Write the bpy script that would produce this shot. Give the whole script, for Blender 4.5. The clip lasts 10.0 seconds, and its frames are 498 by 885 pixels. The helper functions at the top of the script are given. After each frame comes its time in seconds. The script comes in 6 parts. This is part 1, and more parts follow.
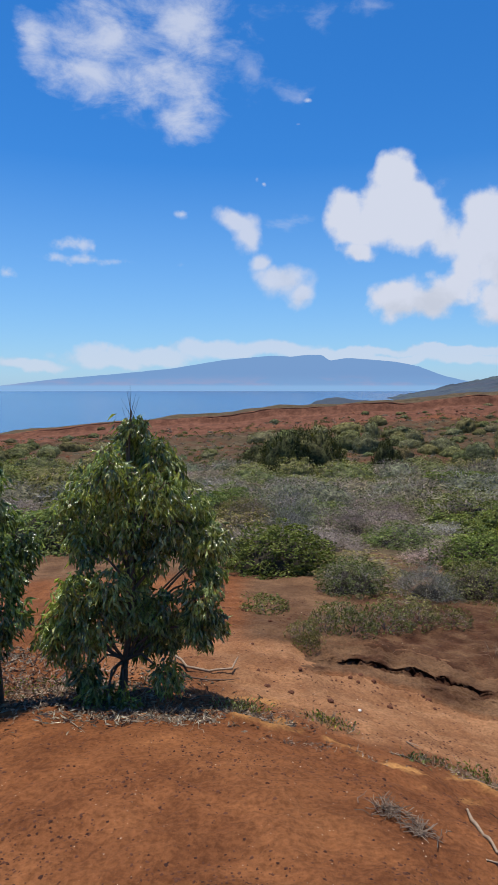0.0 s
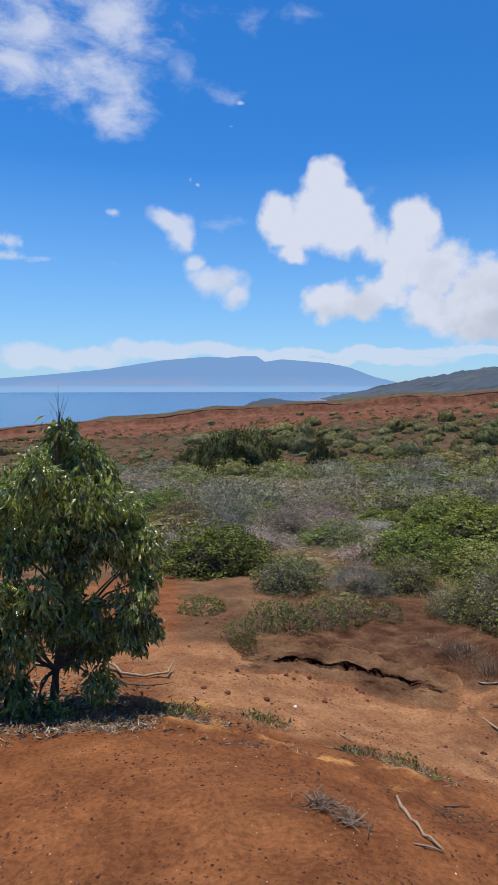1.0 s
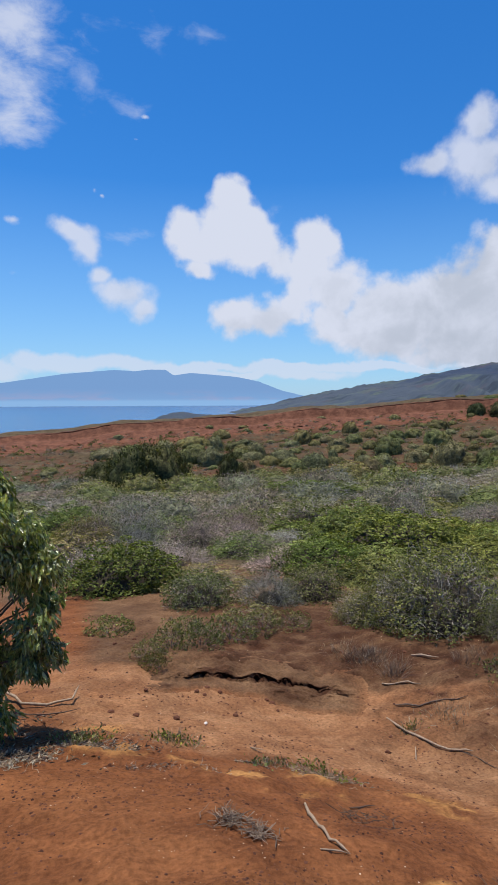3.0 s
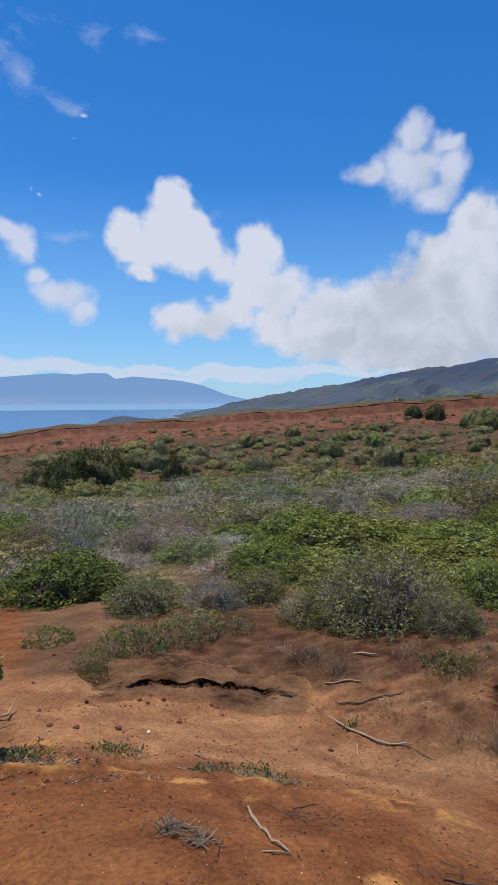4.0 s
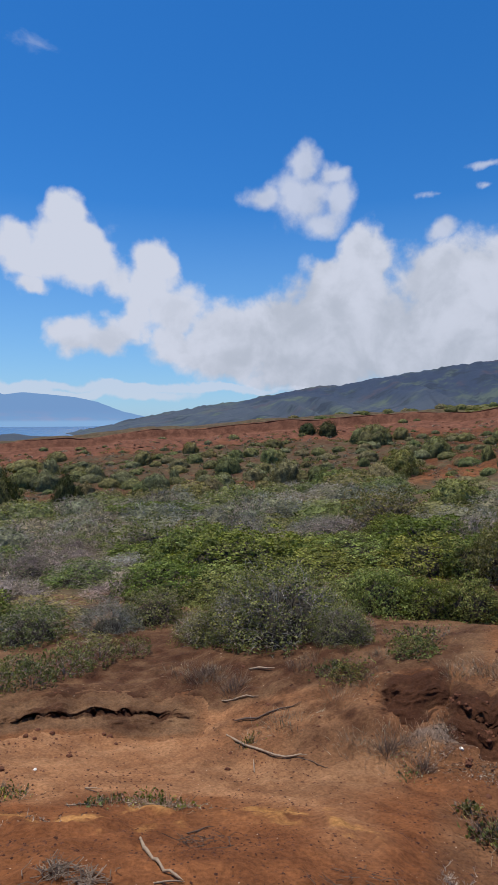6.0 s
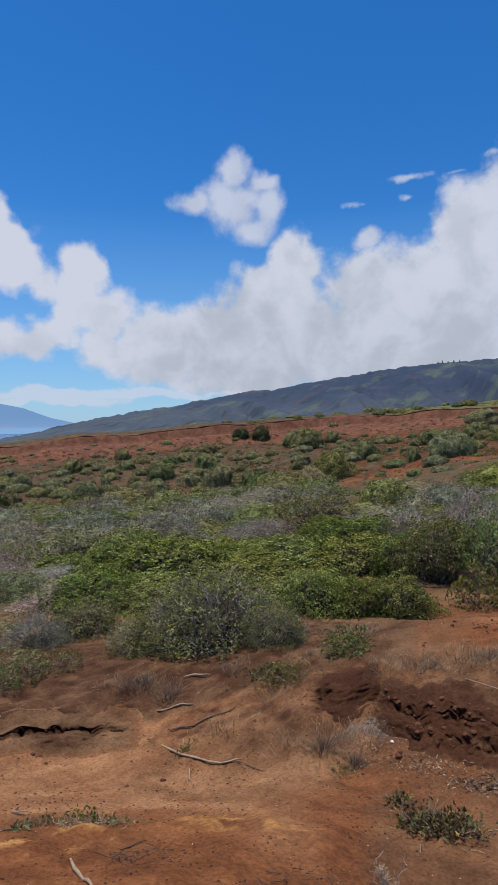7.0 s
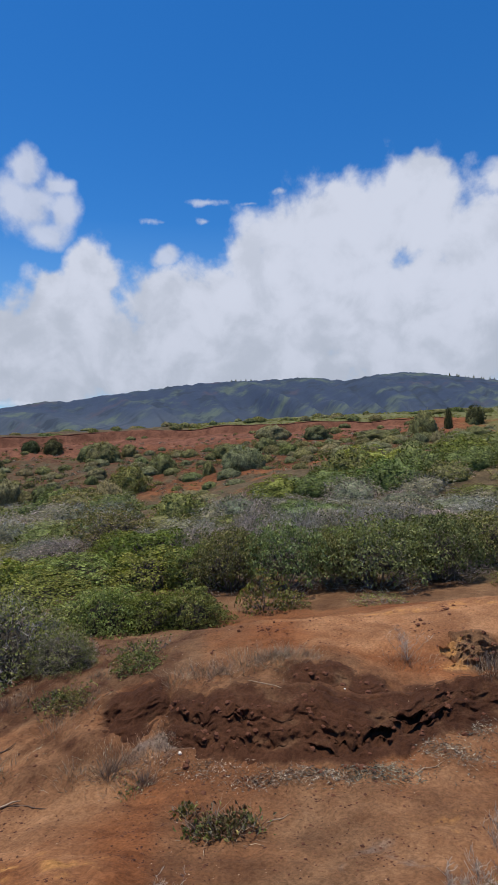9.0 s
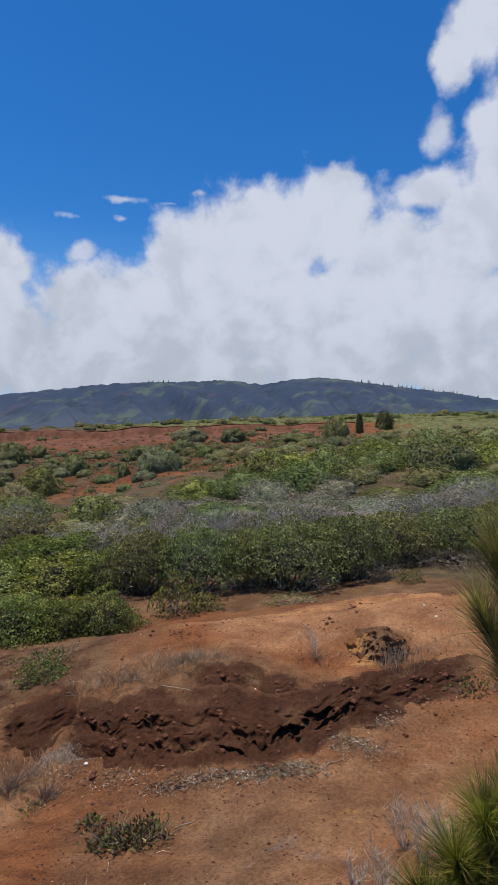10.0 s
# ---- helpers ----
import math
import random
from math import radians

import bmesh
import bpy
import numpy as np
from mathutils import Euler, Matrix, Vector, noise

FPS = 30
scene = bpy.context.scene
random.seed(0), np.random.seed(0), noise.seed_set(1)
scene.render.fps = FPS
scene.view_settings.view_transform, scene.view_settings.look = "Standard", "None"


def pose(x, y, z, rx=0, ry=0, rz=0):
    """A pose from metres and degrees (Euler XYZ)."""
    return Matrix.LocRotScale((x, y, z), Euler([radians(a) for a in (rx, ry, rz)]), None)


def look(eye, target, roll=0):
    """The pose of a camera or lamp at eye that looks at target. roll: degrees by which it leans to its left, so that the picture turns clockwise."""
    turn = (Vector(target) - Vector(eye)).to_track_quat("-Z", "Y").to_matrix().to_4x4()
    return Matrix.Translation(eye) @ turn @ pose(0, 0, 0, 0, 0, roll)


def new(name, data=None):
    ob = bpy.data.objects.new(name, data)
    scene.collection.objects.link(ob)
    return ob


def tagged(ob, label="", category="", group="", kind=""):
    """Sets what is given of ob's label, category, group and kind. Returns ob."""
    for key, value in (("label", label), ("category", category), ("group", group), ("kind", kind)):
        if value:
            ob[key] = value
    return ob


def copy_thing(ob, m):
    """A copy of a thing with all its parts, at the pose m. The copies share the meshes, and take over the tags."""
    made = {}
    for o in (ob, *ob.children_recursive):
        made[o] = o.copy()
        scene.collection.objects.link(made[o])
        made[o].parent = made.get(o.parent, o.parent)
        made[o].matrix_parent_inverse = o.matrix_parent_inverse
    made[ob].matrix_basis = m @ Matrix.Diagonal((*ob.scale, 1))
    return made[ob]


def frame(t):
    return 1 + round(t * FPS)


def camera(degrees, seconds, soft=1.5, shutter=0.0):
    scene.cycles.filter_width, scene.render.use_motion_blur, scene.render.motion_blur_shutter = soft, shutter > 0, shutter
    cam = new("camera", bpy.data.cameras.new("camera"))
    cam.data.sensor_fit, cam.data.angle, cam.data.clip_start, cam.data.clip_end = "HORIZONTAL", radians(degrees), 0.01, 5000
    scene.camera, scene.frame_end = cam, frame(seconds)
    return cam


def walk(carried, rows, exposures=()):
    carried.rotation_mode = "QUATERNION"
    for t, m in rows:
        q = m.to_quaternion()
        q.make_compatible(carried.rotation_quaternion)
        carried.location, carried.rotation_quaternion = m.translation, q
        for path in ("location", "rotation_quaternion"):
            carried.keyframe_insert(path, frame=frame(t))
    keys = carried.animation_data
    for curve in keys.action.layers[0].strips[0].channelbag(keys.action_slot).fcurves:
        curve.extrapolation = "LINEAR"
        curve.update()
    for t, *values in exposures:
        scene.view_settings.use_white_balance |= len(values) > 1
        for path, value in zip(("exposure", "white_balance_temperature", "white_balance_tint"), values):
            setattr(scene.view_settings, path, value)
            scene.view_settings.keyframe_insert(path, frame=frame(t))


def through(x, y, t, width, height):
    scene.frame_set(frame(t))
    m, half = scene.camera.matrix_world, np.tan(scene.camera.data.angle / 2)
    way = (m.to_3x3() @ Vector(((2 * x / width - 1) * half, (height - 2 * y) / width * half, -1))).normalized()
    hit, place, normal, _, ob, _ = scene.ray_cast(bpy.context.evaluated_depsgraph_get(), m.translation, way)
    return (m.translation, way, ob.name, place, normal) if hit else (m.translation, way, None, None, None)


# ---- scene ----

# The camera turns on the spot: it is held out from the body and swings from the sea to the mountain.
EYE = 1.6
cam = camera(46.6, 10.0, soft=1.5)
ROWS = [
    (0.0, 0.00, -5.64, -0.01), (0.5, 4.01, -5.70, -0.05), (1.0, 6.32, -5.54, 0.01), (1.5, 9.81, -5.02, 0.11),
    (2.0, 12.14, -4.57, 0.18), (3.5, 17.44, -4.04, 0.21), (4.0, 20.82, -3.87, 0.28), (4.5, 25.09, -3.57, 0.28),
    (5.0, 27.99, -3.06, 0.29), (6.5, 33.08, -1.85, 0.50), (7.0, 37.47, -1.81, 0.91), (7.5, 43.64, -1.77, 1.06),
    (8.0, 47.19, -1.38, 1.02), (8.5, 53.53, -0.96, 0.71), (9.0, 57.27, -0.62, 0.23), (9.5, 60.52, -0.46, -0.17),
    (10.0, 65.46, -0.37, -0.51),
]
ARM = 0.2
walk(cam, [(t, pose(ARM * math.sin(radians(a)), ARM * (math.cos(radians(a)) - 1), EYE, 90 + p, r, -a)) for t, a, p, r in ROWS],
     exposures=[(0.0, 0.0), (1.0, 0.05), (2.0, 0.12), (3.5, 0.02), (4.5, 0.0), (5.2, -0.03), (6.5, -0.11), (7.5, -0.11), (8.5, -0.06), (10.0, -0.08)])


# ---- world, sun ----
SUN_AZ, SUN_EL = -30.0, 79.0
sun_data = bpy.data.lights.new("sun", "SUN")
sun_data.energy, sun_data.angle, sun_data.color = 4.9, radians(0.53), (1.0, 0.93, 0.82)
sun = new("sun", sun_data)
sun.matrix_world = look((0, 0, 0), (-math.sin(radians(SUN_AZ)) * math.cos(radians(SUN_EL)), -math.cos(radians(SUN_AZ)) * math.cos(radians(SUN_EL)), -math.sin(radians(SUN_EL))))


class Nodes:
    """Short hand for node trees."""

    def __init__(self, tree):
        self.tree = tree
        tree.nodes.clear()

    def add(self, kind, **values):
        node = self.tree.nodes.new(kind)
        for key, value in values.items():
            setattr(node, key, value)
        return node

    def link(self, a, b):
        self.tree.links.new(a, b)

    def put(self, value, socket):
        if isinstance(value, bpy.types.NodeSocket):
            self.tree.links.new(value, socket)
        elif value is not None:
            socket.default_value = value

    def math(self, op, a, b=None, c=None, clamp=False):
        node = self.add("ShaderNodeMath", operation=op, use_clamp=clamp)
        for value, socket in zip((a, b, c), node.inputs):
            self.put(value, socket)
        return node.outputs[0]

    def vec(self, op, a, b=None, c=None, out=0):
        node = self.add("ShaderNodeVectorMath", operation=op)
        for value, socket in zip((a, b, c), node.inputs):
            self.put(value, socket)
        return node.outputs[out]

    def noise(self, where, scale, detail=4.0, rough=0.55, distortion=0.0):
        node = self.add("ShaderNodeTexNoise")
        self.put(where, node.inputs["Vector"])
        node.inputs["Scale"].default_value = scale
        node.inputs["Detail"].default_value = detail
        node.inputs["Roughness"].default_value = rough
        node.inputs["Distortion"].default_value = distortion
        return node.outputs[0]

    def ramp(self, value, low, high, smooth=True):
        node = self.add("ShaderNodeMapRange", interpolation_type="SMOOTHSTEP" if smooth else "LINEAR")
        self.put(value, node.inputs[0])
        node.inputs[1].default_value, node.inputs[2].default_value = low, high
        return node.outputs[0]

    def mix(self, fac, a, b, kind="MIX"):
        node = self.add("ShaderNodeMix", data_type="RGBA", blend_type=kind)
        self.put(fac, node.inputs[0])
        for value, socket in ((a, node.inputs[6]), (b, node.inputs[7])):
            self.put((*value, 1.0) if isinstance(value, tuple) and len(value) == 3 else value, socket)
        return node.outputs[2]


# Clouds: heaps of soft ellipses (bearing, height, half width, half height; degrees), broken up by noise.
WISP = [(-13.0, 29.0, 4.8, 3.2), (-5.8, 29.9, 4.9, 2.8), (-10.0, 26.2, 7.2, 2.4), (-5.9, 23.7, 2.8, 1.9), (-14.5, 26.2, 3.9, 2.3), (-19.3, 27.9, 2.1, 2.0)]
VEIL = [(-19.3, 27.1, 2.4, 2.2), (0.2, 27.3, 2.1, 2.4), (1.5, 31.1, 3.1, 1.0), (6.7, 30.2, 1.8, 2.2), (11.6, 30.9, 3.5, 0.7), (4.7, 25.2, 3.2, 1.2), (3.5, 14.9, 2.1, 1.0), (17.2, 17.5, 1.7, 1.3), (4.3, 15.4, 1.9, 0.8)]
STREAK = [(-14.8, 11.5, 5.6, 0.55), (-16.8, 12.7, 3.2, 0.7), (-6.5, 15.9, 1.0, 0.4), (0.7, 18.8, 0.4, 0.3), (1.3, 18.4, 0.3, 0.2), (4.7, 23.1, 0.5, 0.2), (5.5, 24.8, 0.4, 0.2), (-22.1, 9.9, 1.1, 0.7), (53.0, 21.9, 1.8, 0.3), (48.7, 20.1, 1.4, 0.4), (53.0, 20.3, 0.8, 0.3), (60.6, 22.8, 1.3, 0.4), (57.3, 21.8, 1.0, 0.2)]
TWIN = [(-1.2, 15.2, 2.0, 1.1), (-0.1, 13.8, 1.4, 1.3), (1.3, 11.8, 1.2, 1.1), (3.7, 10.2, 2.6, 1.6), (5.1, 8.8, 1.3, 1.2)]
HEAP = [(15.6, 16.8, 2.0, 1.7), (13.7, 18.3, 2.1, 2.0), (13.6, 16.0, 3.7, 2.9), (9.1, 15.8, 2.0, 1.9), (10.2, 14.0, 2.0, 1.6), (10.5, 12.4, 1.9, 1.1), (15.9, 14.6, 3.4, 2.3), (18.4, 13.1, 2.4, 1.9), (21.9, 14.8, 2.0, 1.9), (21.2, 12.5, 3.0, 2.7), (23.6, 10.6, 3.1, 2.7), (20.3, 10.5, 1.8, 1.7), (14.3, 7.9, 2.1, 2.0), (17.4, 7.9, 3.1, 1.9), (19.5, 8.6, 1.8, 1.9), (23.2, 7.9, 2.0, 1.9), (25.9, 6.8, 4.4, 2.3), (28.3, 8.5, 3.1, 2.9), (27.0, 8.2, 3.1, 2.9), (28.3, 5.9, 4.7, 2.3)]
PUFF = [(36.8, 21.0, 2.6, 2.2), (36.1, 23.3, 1.7, 1.6), (38.8, 22.4, 1.9, 1.0), (32.4, 20.6, 1.9, 1.2), (36.2, 20.2, 2.8, 2.4), (39.4, 20.2, 1.6, 2.0), (37.9, 18.4, 2.4, 1.3), (49.4, 17.1, 1.6, 1.1), (83.2, 26.8, 1.6, 1.7), (81.2, 22.6, 2.1, 1.1)]
BANK = [(41.5, 15.8, 2.2, 2.2), (38.9, 13.4, 2.6, 2.5), (35.1, 9.2, 3.8, 3.2), (30.2, 7.7, 4.1, 2.9), (42.1, 8.4, 7.8, 5.2), (48.6, 13.5, 3.4, 2.9), (37.9, 5.4, 8.6, 3.2), (26.3, 6.6, 3.3, 2.5), (57.7, 16.8, 2.7, 4.4), (61.6, 17.9, 4.0, 4.1), (65.5, 19.4, 3.5, 4.4), (65.5, 13.4, 6.2, 7.2), (53.7, 11.8, 6.9, 4.8), (49.4, 13.0, 4.9, 3.2), (61.0, 9.3, 7.6, 5.7)]
TOWER = [(42.2, 14.8, 2.8, 2.9), (38.8, 11.2, 4.9, 3.8), (33.3, 8.5, 4.9, 3.0), (47.1, 7.3, 9.3, 3.8), (65.2, 17.7, 7.0, 5.5), (74.1, 20.3, 4.9, 4.8), (74.3, 23.6, 2.5, 1.8), (69.7, 19.2, 5.6, 4.2), (79.5, 16.8, 6.3, 4.7), (87.0, 18.1, 5.6, 5.6), (88.4, 24.6, 3.2, 4.7), (87.3, 34.3, 3.6, 3.0), (79.5, 11.7, 16.9, 6.7), (57.5, 11.3, 14.5, 4.8), (82.5, 22.1, 3.0, 1.8), (84.4, 31.7, 1.8, 2.3), (60.0, 6.0, 12.0, 3.5), (75.0, 7.0, 12.0, 4.0), (88.0, 6.0, 10.0, 4.0), (50.0, 6.0, 7.0, 2.6)]
ROW = [(-20.3, 1.75, 3.4, 0.5), (-13.1, 2.55, 4.0, 0.87), (-8.6, 2.75, 3.5, 0.81), (-3.1, 3.35, 4.2, 0.87), (2.4, 3.65, 4.1, 0.81), (8.7, 3.05, 4.8, 0.62), (14.1, 2.55, 4.9, 0.5), (20.1, 2.65, 4.9, 0.5), (9.7, 3.35, 6.5, 0.44), (20.2, 3.25, 8.7, 0.37), (29.1, 3.05, 6.2, 0.37)]


def make_world():
    world = bpy.data.worlds.new("sky")
    scene.world = world
    world.use_nodes = True
    n = Nodes(world.node_tree)
    sky = n.add("ShaderNodeTexSky", sky_type="NISHITA", sun_disc=False, sun_elevation=radians(SUN_EL), sun_rotation=radians(SUN_AZ), altitude=150.0, air_density=1.0, dust_density=0.25, ozone_density=2.0)
    blue = n.add("ShaderNodeHueSaturation")
    blue.inputs["Saturation"].default_value, blue.inputs["Value"].default_value = 1.19, 0.985
    n.link(n.mix(1.0, sky.outputs[0], (0.85, 1.09, 1.42), "MULTIPLY"), blue.inputs["Color"])
    where = n.add("ShaderNodeTexCoord").outputs["Generated"]
    sep = n.add("ShaderNodeSeparateXYZ")
    n.link(where, sep.inputs[0])
    x, y, z = sep.outputs
    bearing = n.math("MULTIPLY", n.math("ARCTAN2", x, y), 57.2958)
    height = n.math("MULTIPLY", n.math("ARCSINE", z), 57.2958)
    comb = n.add("ShaderNodeCombineXYZ")
    n.link(bearing, comb.inputs[0]), n.link(height, comb.inputs[1])
    wob = n.add("ShaderNodeTexNoise", noise_dimensions="3D")
    n.link(where, wob.inputs["Vector"])
    wob.inputs["Scale"].default_value, wob.inputs["Detail"].default_value = 13.0, 5.0
    warp = n.vec("MULTIPLY_ADD", wob.outputs["Color"], (3.4, 2.8, 0.0), (-1.7, -1.4, 0.0))
    place = n.vec("ADD", comb.outputs[0], warp)
    fine = n.noise(where, 22.0, 7.0, 0.56)
    billow = n.noise(where, 11.0, 5.0, 0.55, 0.4)
    wispy = n.noise(n.vec("MULTIPLY", where, (1.0, 1.0, 2.0)), 15.0, 7.0, 0.62, 0.25)

    def heap(blobs, blend, place=place):
        total = None
        for a, e, ra, re in blobs:
            d = n.vec("MULTIPLY_ADD", place, (1 / ra, 1 / re, 0), (-a / ra, -e / re, 0))
            d = n.vec("LENGTH", d, out=1)
            total = d if total is None else n.math("SMOOTH_MIN", total, d, blend)
        return n.math("SUBTRACT", 1.0, total)

    def cover(field, grain, amount, low, high):
        return n.ramp(n.math("MULTIPLY_ADD", n.math("SUBTRACT", grain, 0.5), amount, field), low, high)

    thick = cover(n.math("MULTIPLY_ADD", n.math("SUBTRACT", billow, 0.5), 0.9, heap(BANK + TOWER, 0.4)), fine, 1.0, -0.2, 0.34)
    heaped = cover(n.math("MULTIPLY_ADD", n.math("SUBTRACT", billow, 0.5), 0.5, heap(HEAP, 0.2)), fine, 1.2, -0.16, 0.4)
    thick = n.math("MAXIMUM", thick, heaped)
    small = cover(heap(PUFF + TWIN, 0.4), fine, 1.5, -0.3, 0.6)
    row = cover(heap(ROW, 0.2), fine, 1.6, -0.35, 0.3)
    wisp = cover(heap(WISP, 0.3), wispy, 2.6, -0.2, 1.15)
    veil = n.math("MULTIPLY", cover(heap(VEIL, 0.3, comb.outputs[0]), wispy, 4.0, 0.3, 1.9), 0.35)
    ripple = n.vec("MULTIPLY", warp, (0.3, 0.2, 0.0))
    streak = n.math("MULTIPLY", cover(heap(STREAK, 0.1, n.vec("ADD", comb.outputs[0], ripple)), fine, 4.5, 0.1, 1.3), 0.7)
    alpha = n.math("MAXIMUM", thick, n.math("MULTIPLY", small, 0.85))
    alpha = n.math("MAXIMUM", alpha, n.math("MULTIPLY", row, 0.68))
    alpha = n.math("MAXIMUM", alpha, n.math("MULTIPLY", wisp, 0.8))
    alpha = n.math("MAXIMUM", alpha, n.math("MAXIMUM", veil, streak))
    alpha = n.math("MULTIPLY", alpha, n.ramp(height, -0.5, 0.8))
    # lit tops, greyer bellies low in the bank
    curl = n.math("ADD", n.math("MULTIPLY", billow, 0.65), n.math("MULTIPLY", fine, 0.35))
    shade = n.math("ADD", n.ramp(curl, 0.36, 0.64), n.math("MULTIPLY", n.ramp(height, 3.5, 20.0), 0.9))
    shade = n.math("ADD", shade, n.math("MULTIPLY", row, 0.9))
    shade = n.math("ADD", shade, n.math("MULTIPLY", n.math("SUBTRACT", 1.0, n.ramp(bearing, 22.0, 36.0)), 0.7))
    body = n.mix(n.ramp(shade, 0.0, 1.7), (0.52, 0.575, 0.69), (0.72, 0.77, 0.91))
    white = n.vec("SCALE", body, None)
    white.node.inputs["Scale"].default_value = 9.0
    # pale sea haze along the horizon
    haze = n.math("MULTIPLY", n.math("SUBTRACT", 1.0, n.ramp(n.math("ABSOLUTE", height), 0.0, 20.0, False)), 0.6)
    pale = n.mix(haze, blue.outputs[0], (3.0, 5.5, 8.5))
    out = n.mix(alpha, pale, white)
    back = n.add("ShaderNodeBackground")
    n.link(out, back.inputs[0])
    back.inputs[1].default_value = 0.1
    n.link(back.outputs[0], n.add("ShaderNodeOutputWorld").inputs[0])


make_world()


# ---- noise and terrain ----
PERM = np.random.RandomState(7).permutation(512)


def grad_noise(x, y, seed=0):
    """Smooth noise of about -1 to 1 on arrays."""
    xi, yi = np.floor(x).astype(int), np.floor(y).astype(int)
    xf, yf = x - xi, y - yi
    u, v = xf * xf * xf * (xf * (xf * 6 - 15) + 10), yf * yf * yf * (yf * (yf * 6 - 15) + 10)

    def corner(i, j):
        h = PERM[(PERM[(xi + i + seed * 37) % 512] + yi + j) % 512] * (2 * np.pi / 512)
        return np.cos(h) * (xf - i) + np.sin(h) * (yf - j)
    a, b = corner(0, 0) * (1 - u) + corner(1, 0) * u, corner(0, 1) * (1 - u) + corner(1, 1) * u
    return 1.5 * (a * (1 - v) + b * v)


def fbm(x, y, octaves=4, seed=0, rough=0.5):
    total, amp = 0, 1.0
    for k in range(octaves):
        total = total + amp * grad_noise(x * 2 ** k, y * 2 ** k, seed + k)
        amp *= rough
    return total


def sstep(a, b, x):
    t = np.clip((x - a) / (b - a), 0, 1)
    return t * t * (3 - 2 * t)


# Height of the land below the eye along seven bearings, from the knoll underfoot, through the washed-out gully and the scrub flat,
# to the red hillside and its rim.
STEPS = (0.1, 1.6, 2.3, 2.9, 3.4, 3.9, 4.6, 5.6, 6.8, 7.7, 8.6, 9.6, 11, 15, 25, 45, 75, 82, 110)
LAND = {
    -27: (-1.4, -1.5, -1.64, -1.77, -1.88, -2.1, -2.3, -2.5, -2.75, -2.92, -3.07, -3.2, -3.4, -3.9, -4.9, -6.2, -7.2, -6.75, -9.5),
    0: (-1.4, -1.5, -1.68, -1.85, -2.03, -2.25, -2.4, -2.55, -2.85, -3.02, -3.17, -3.32, -3.5, -4.0, -5.2, -7.1, -5.7, -3.15, -4.8),
    25: (-1.4, -1.52, -1.76, -2.08, -2.33, -2.58, -2.85, -3.15, -2.97, -3.08, -3.2, -3.33, -3.5, -4.0, -5.0, -6.2, -3.1, -0.6, -1.4),
    45: (-1.4, -1.6, -1.85, -2.12, -2.35, -2.55, -2.75, -2.5, -2.52, -2.68, -2.95, -3.06, -3.2, -3.5, -4.3, -5.6, -1.7, 1.15, 1.1),
    62: (-1.4, -1.7, -2.02, -2.27, -2.43, -2.54, -2.62, -2.2, -2.2, -2.38, -2.9, -3.05, -3.12, -3.3, -3.4, -2.6, 0.0, 2.15, 3.7),
    80: (-1.4, -1.62, -1.9, -2.1, -2.25, -2.36, -2.48, -2.52, -2.32, -2.17, -2.1, -2.5, -2.9, -3.05, -2.6, -0.8, 0.6, 3.1, 4.9),
    105: (-1.4, -1.5, -1.7, -1.9, -2.05, -2.2, -2.35, -2.35, -2.1, -1.9, -1.75, -1.95, -2.4, -2.6, -2.0, 0.0, 1.5, 3.5, 5.2),
}


def land_table():
    """The profiles spread over bearings of 1 degree and even steps of log distance, and smoothed."""
    logs = np.linspace(np.log(0.1), np.log(110), 500)
    at = sorted(LAND)
    rows = np.array([np.interp(logs, np.log(STEPS), LAND[a]) for a in at])
    az = np.arange(-60, 141)
    table = np.array([[np.interp(a, at, rows[:, j]) for j in range(len(logs))] for a in az])
    for axis, width in ((1, 3), (0, 5)):
        k = np.exp(-0.5 * (np.arange(-12, 13) / width) ** 2)
        k /= k.sum()
        pad = [(0, 0), (0, 0)]
        pad[axis] = (12, 12)
        table = np.apply_along_axis(lambda v: np.convolve(v, k, "valid"), axis, np.pad(table, pad, "edge"))
    return table


TABLE = land_table()
BANKS = (  # the edges of the undercut earth banks: bearings, distances, heights
    ((3, 7, 11, 17, 23, 30), (5.35, 5.5, 5.78, 5.78, 5.74, 5.75), (0.0, 0.10, 0.18, 0.19, 0.13, 0.0)),
    ((50, 52, 55, 58, 62, 66, 70, 74, 78, 82, 86, 92), (5.3, 5.2, 5.05, 4.95, 4.95, 4.88, 4.95, 5.15, 5.55, 5.9, 6.25, 6.6), (0.0, 0.12, 0.2, 0.24, 0.28, 0.36, 0.36, 0.3, 0.24, 0.17, 0.09, 0.0)),
    ((43, 45.8, 48, 50.2, 53), (5.4, 5.35, 5.35, 5.4, 5.4), (0.0, 0.1, 0.16, 0.1, 0.0)),
    ((61, 63.5, 67, 71, 74), (5.5, 5.45, 5.4, 5.42, 5.5), (0.0, 0.1, 0.15, 0.1, 0.0)),
    ((76.6, 78, 79.4, 81, 83.5), (6.6, 6.52, 6.48, 6.58, 6.7), (0.0, 0.2, 0.46, 0.3, 0.0)),
    ((84.6, 85.2, 86.2, 87.2, 87.8), (9.0, 8.95, 8.95, 9.0, 9.0), (0.0, 0.12, 0.18, 0.12, 0.0)),
)


def bank_edge(k, az):
    line = BANKS[k]
    return np.interp(az, line[0], line[1]) + (0.03 if k == 0 else 0.07) * fbm(az * 0.25, az * 0 + 3.3 + k, 3, 5, 0.55), np.interp(az, line[0], line[2], 0, 0)


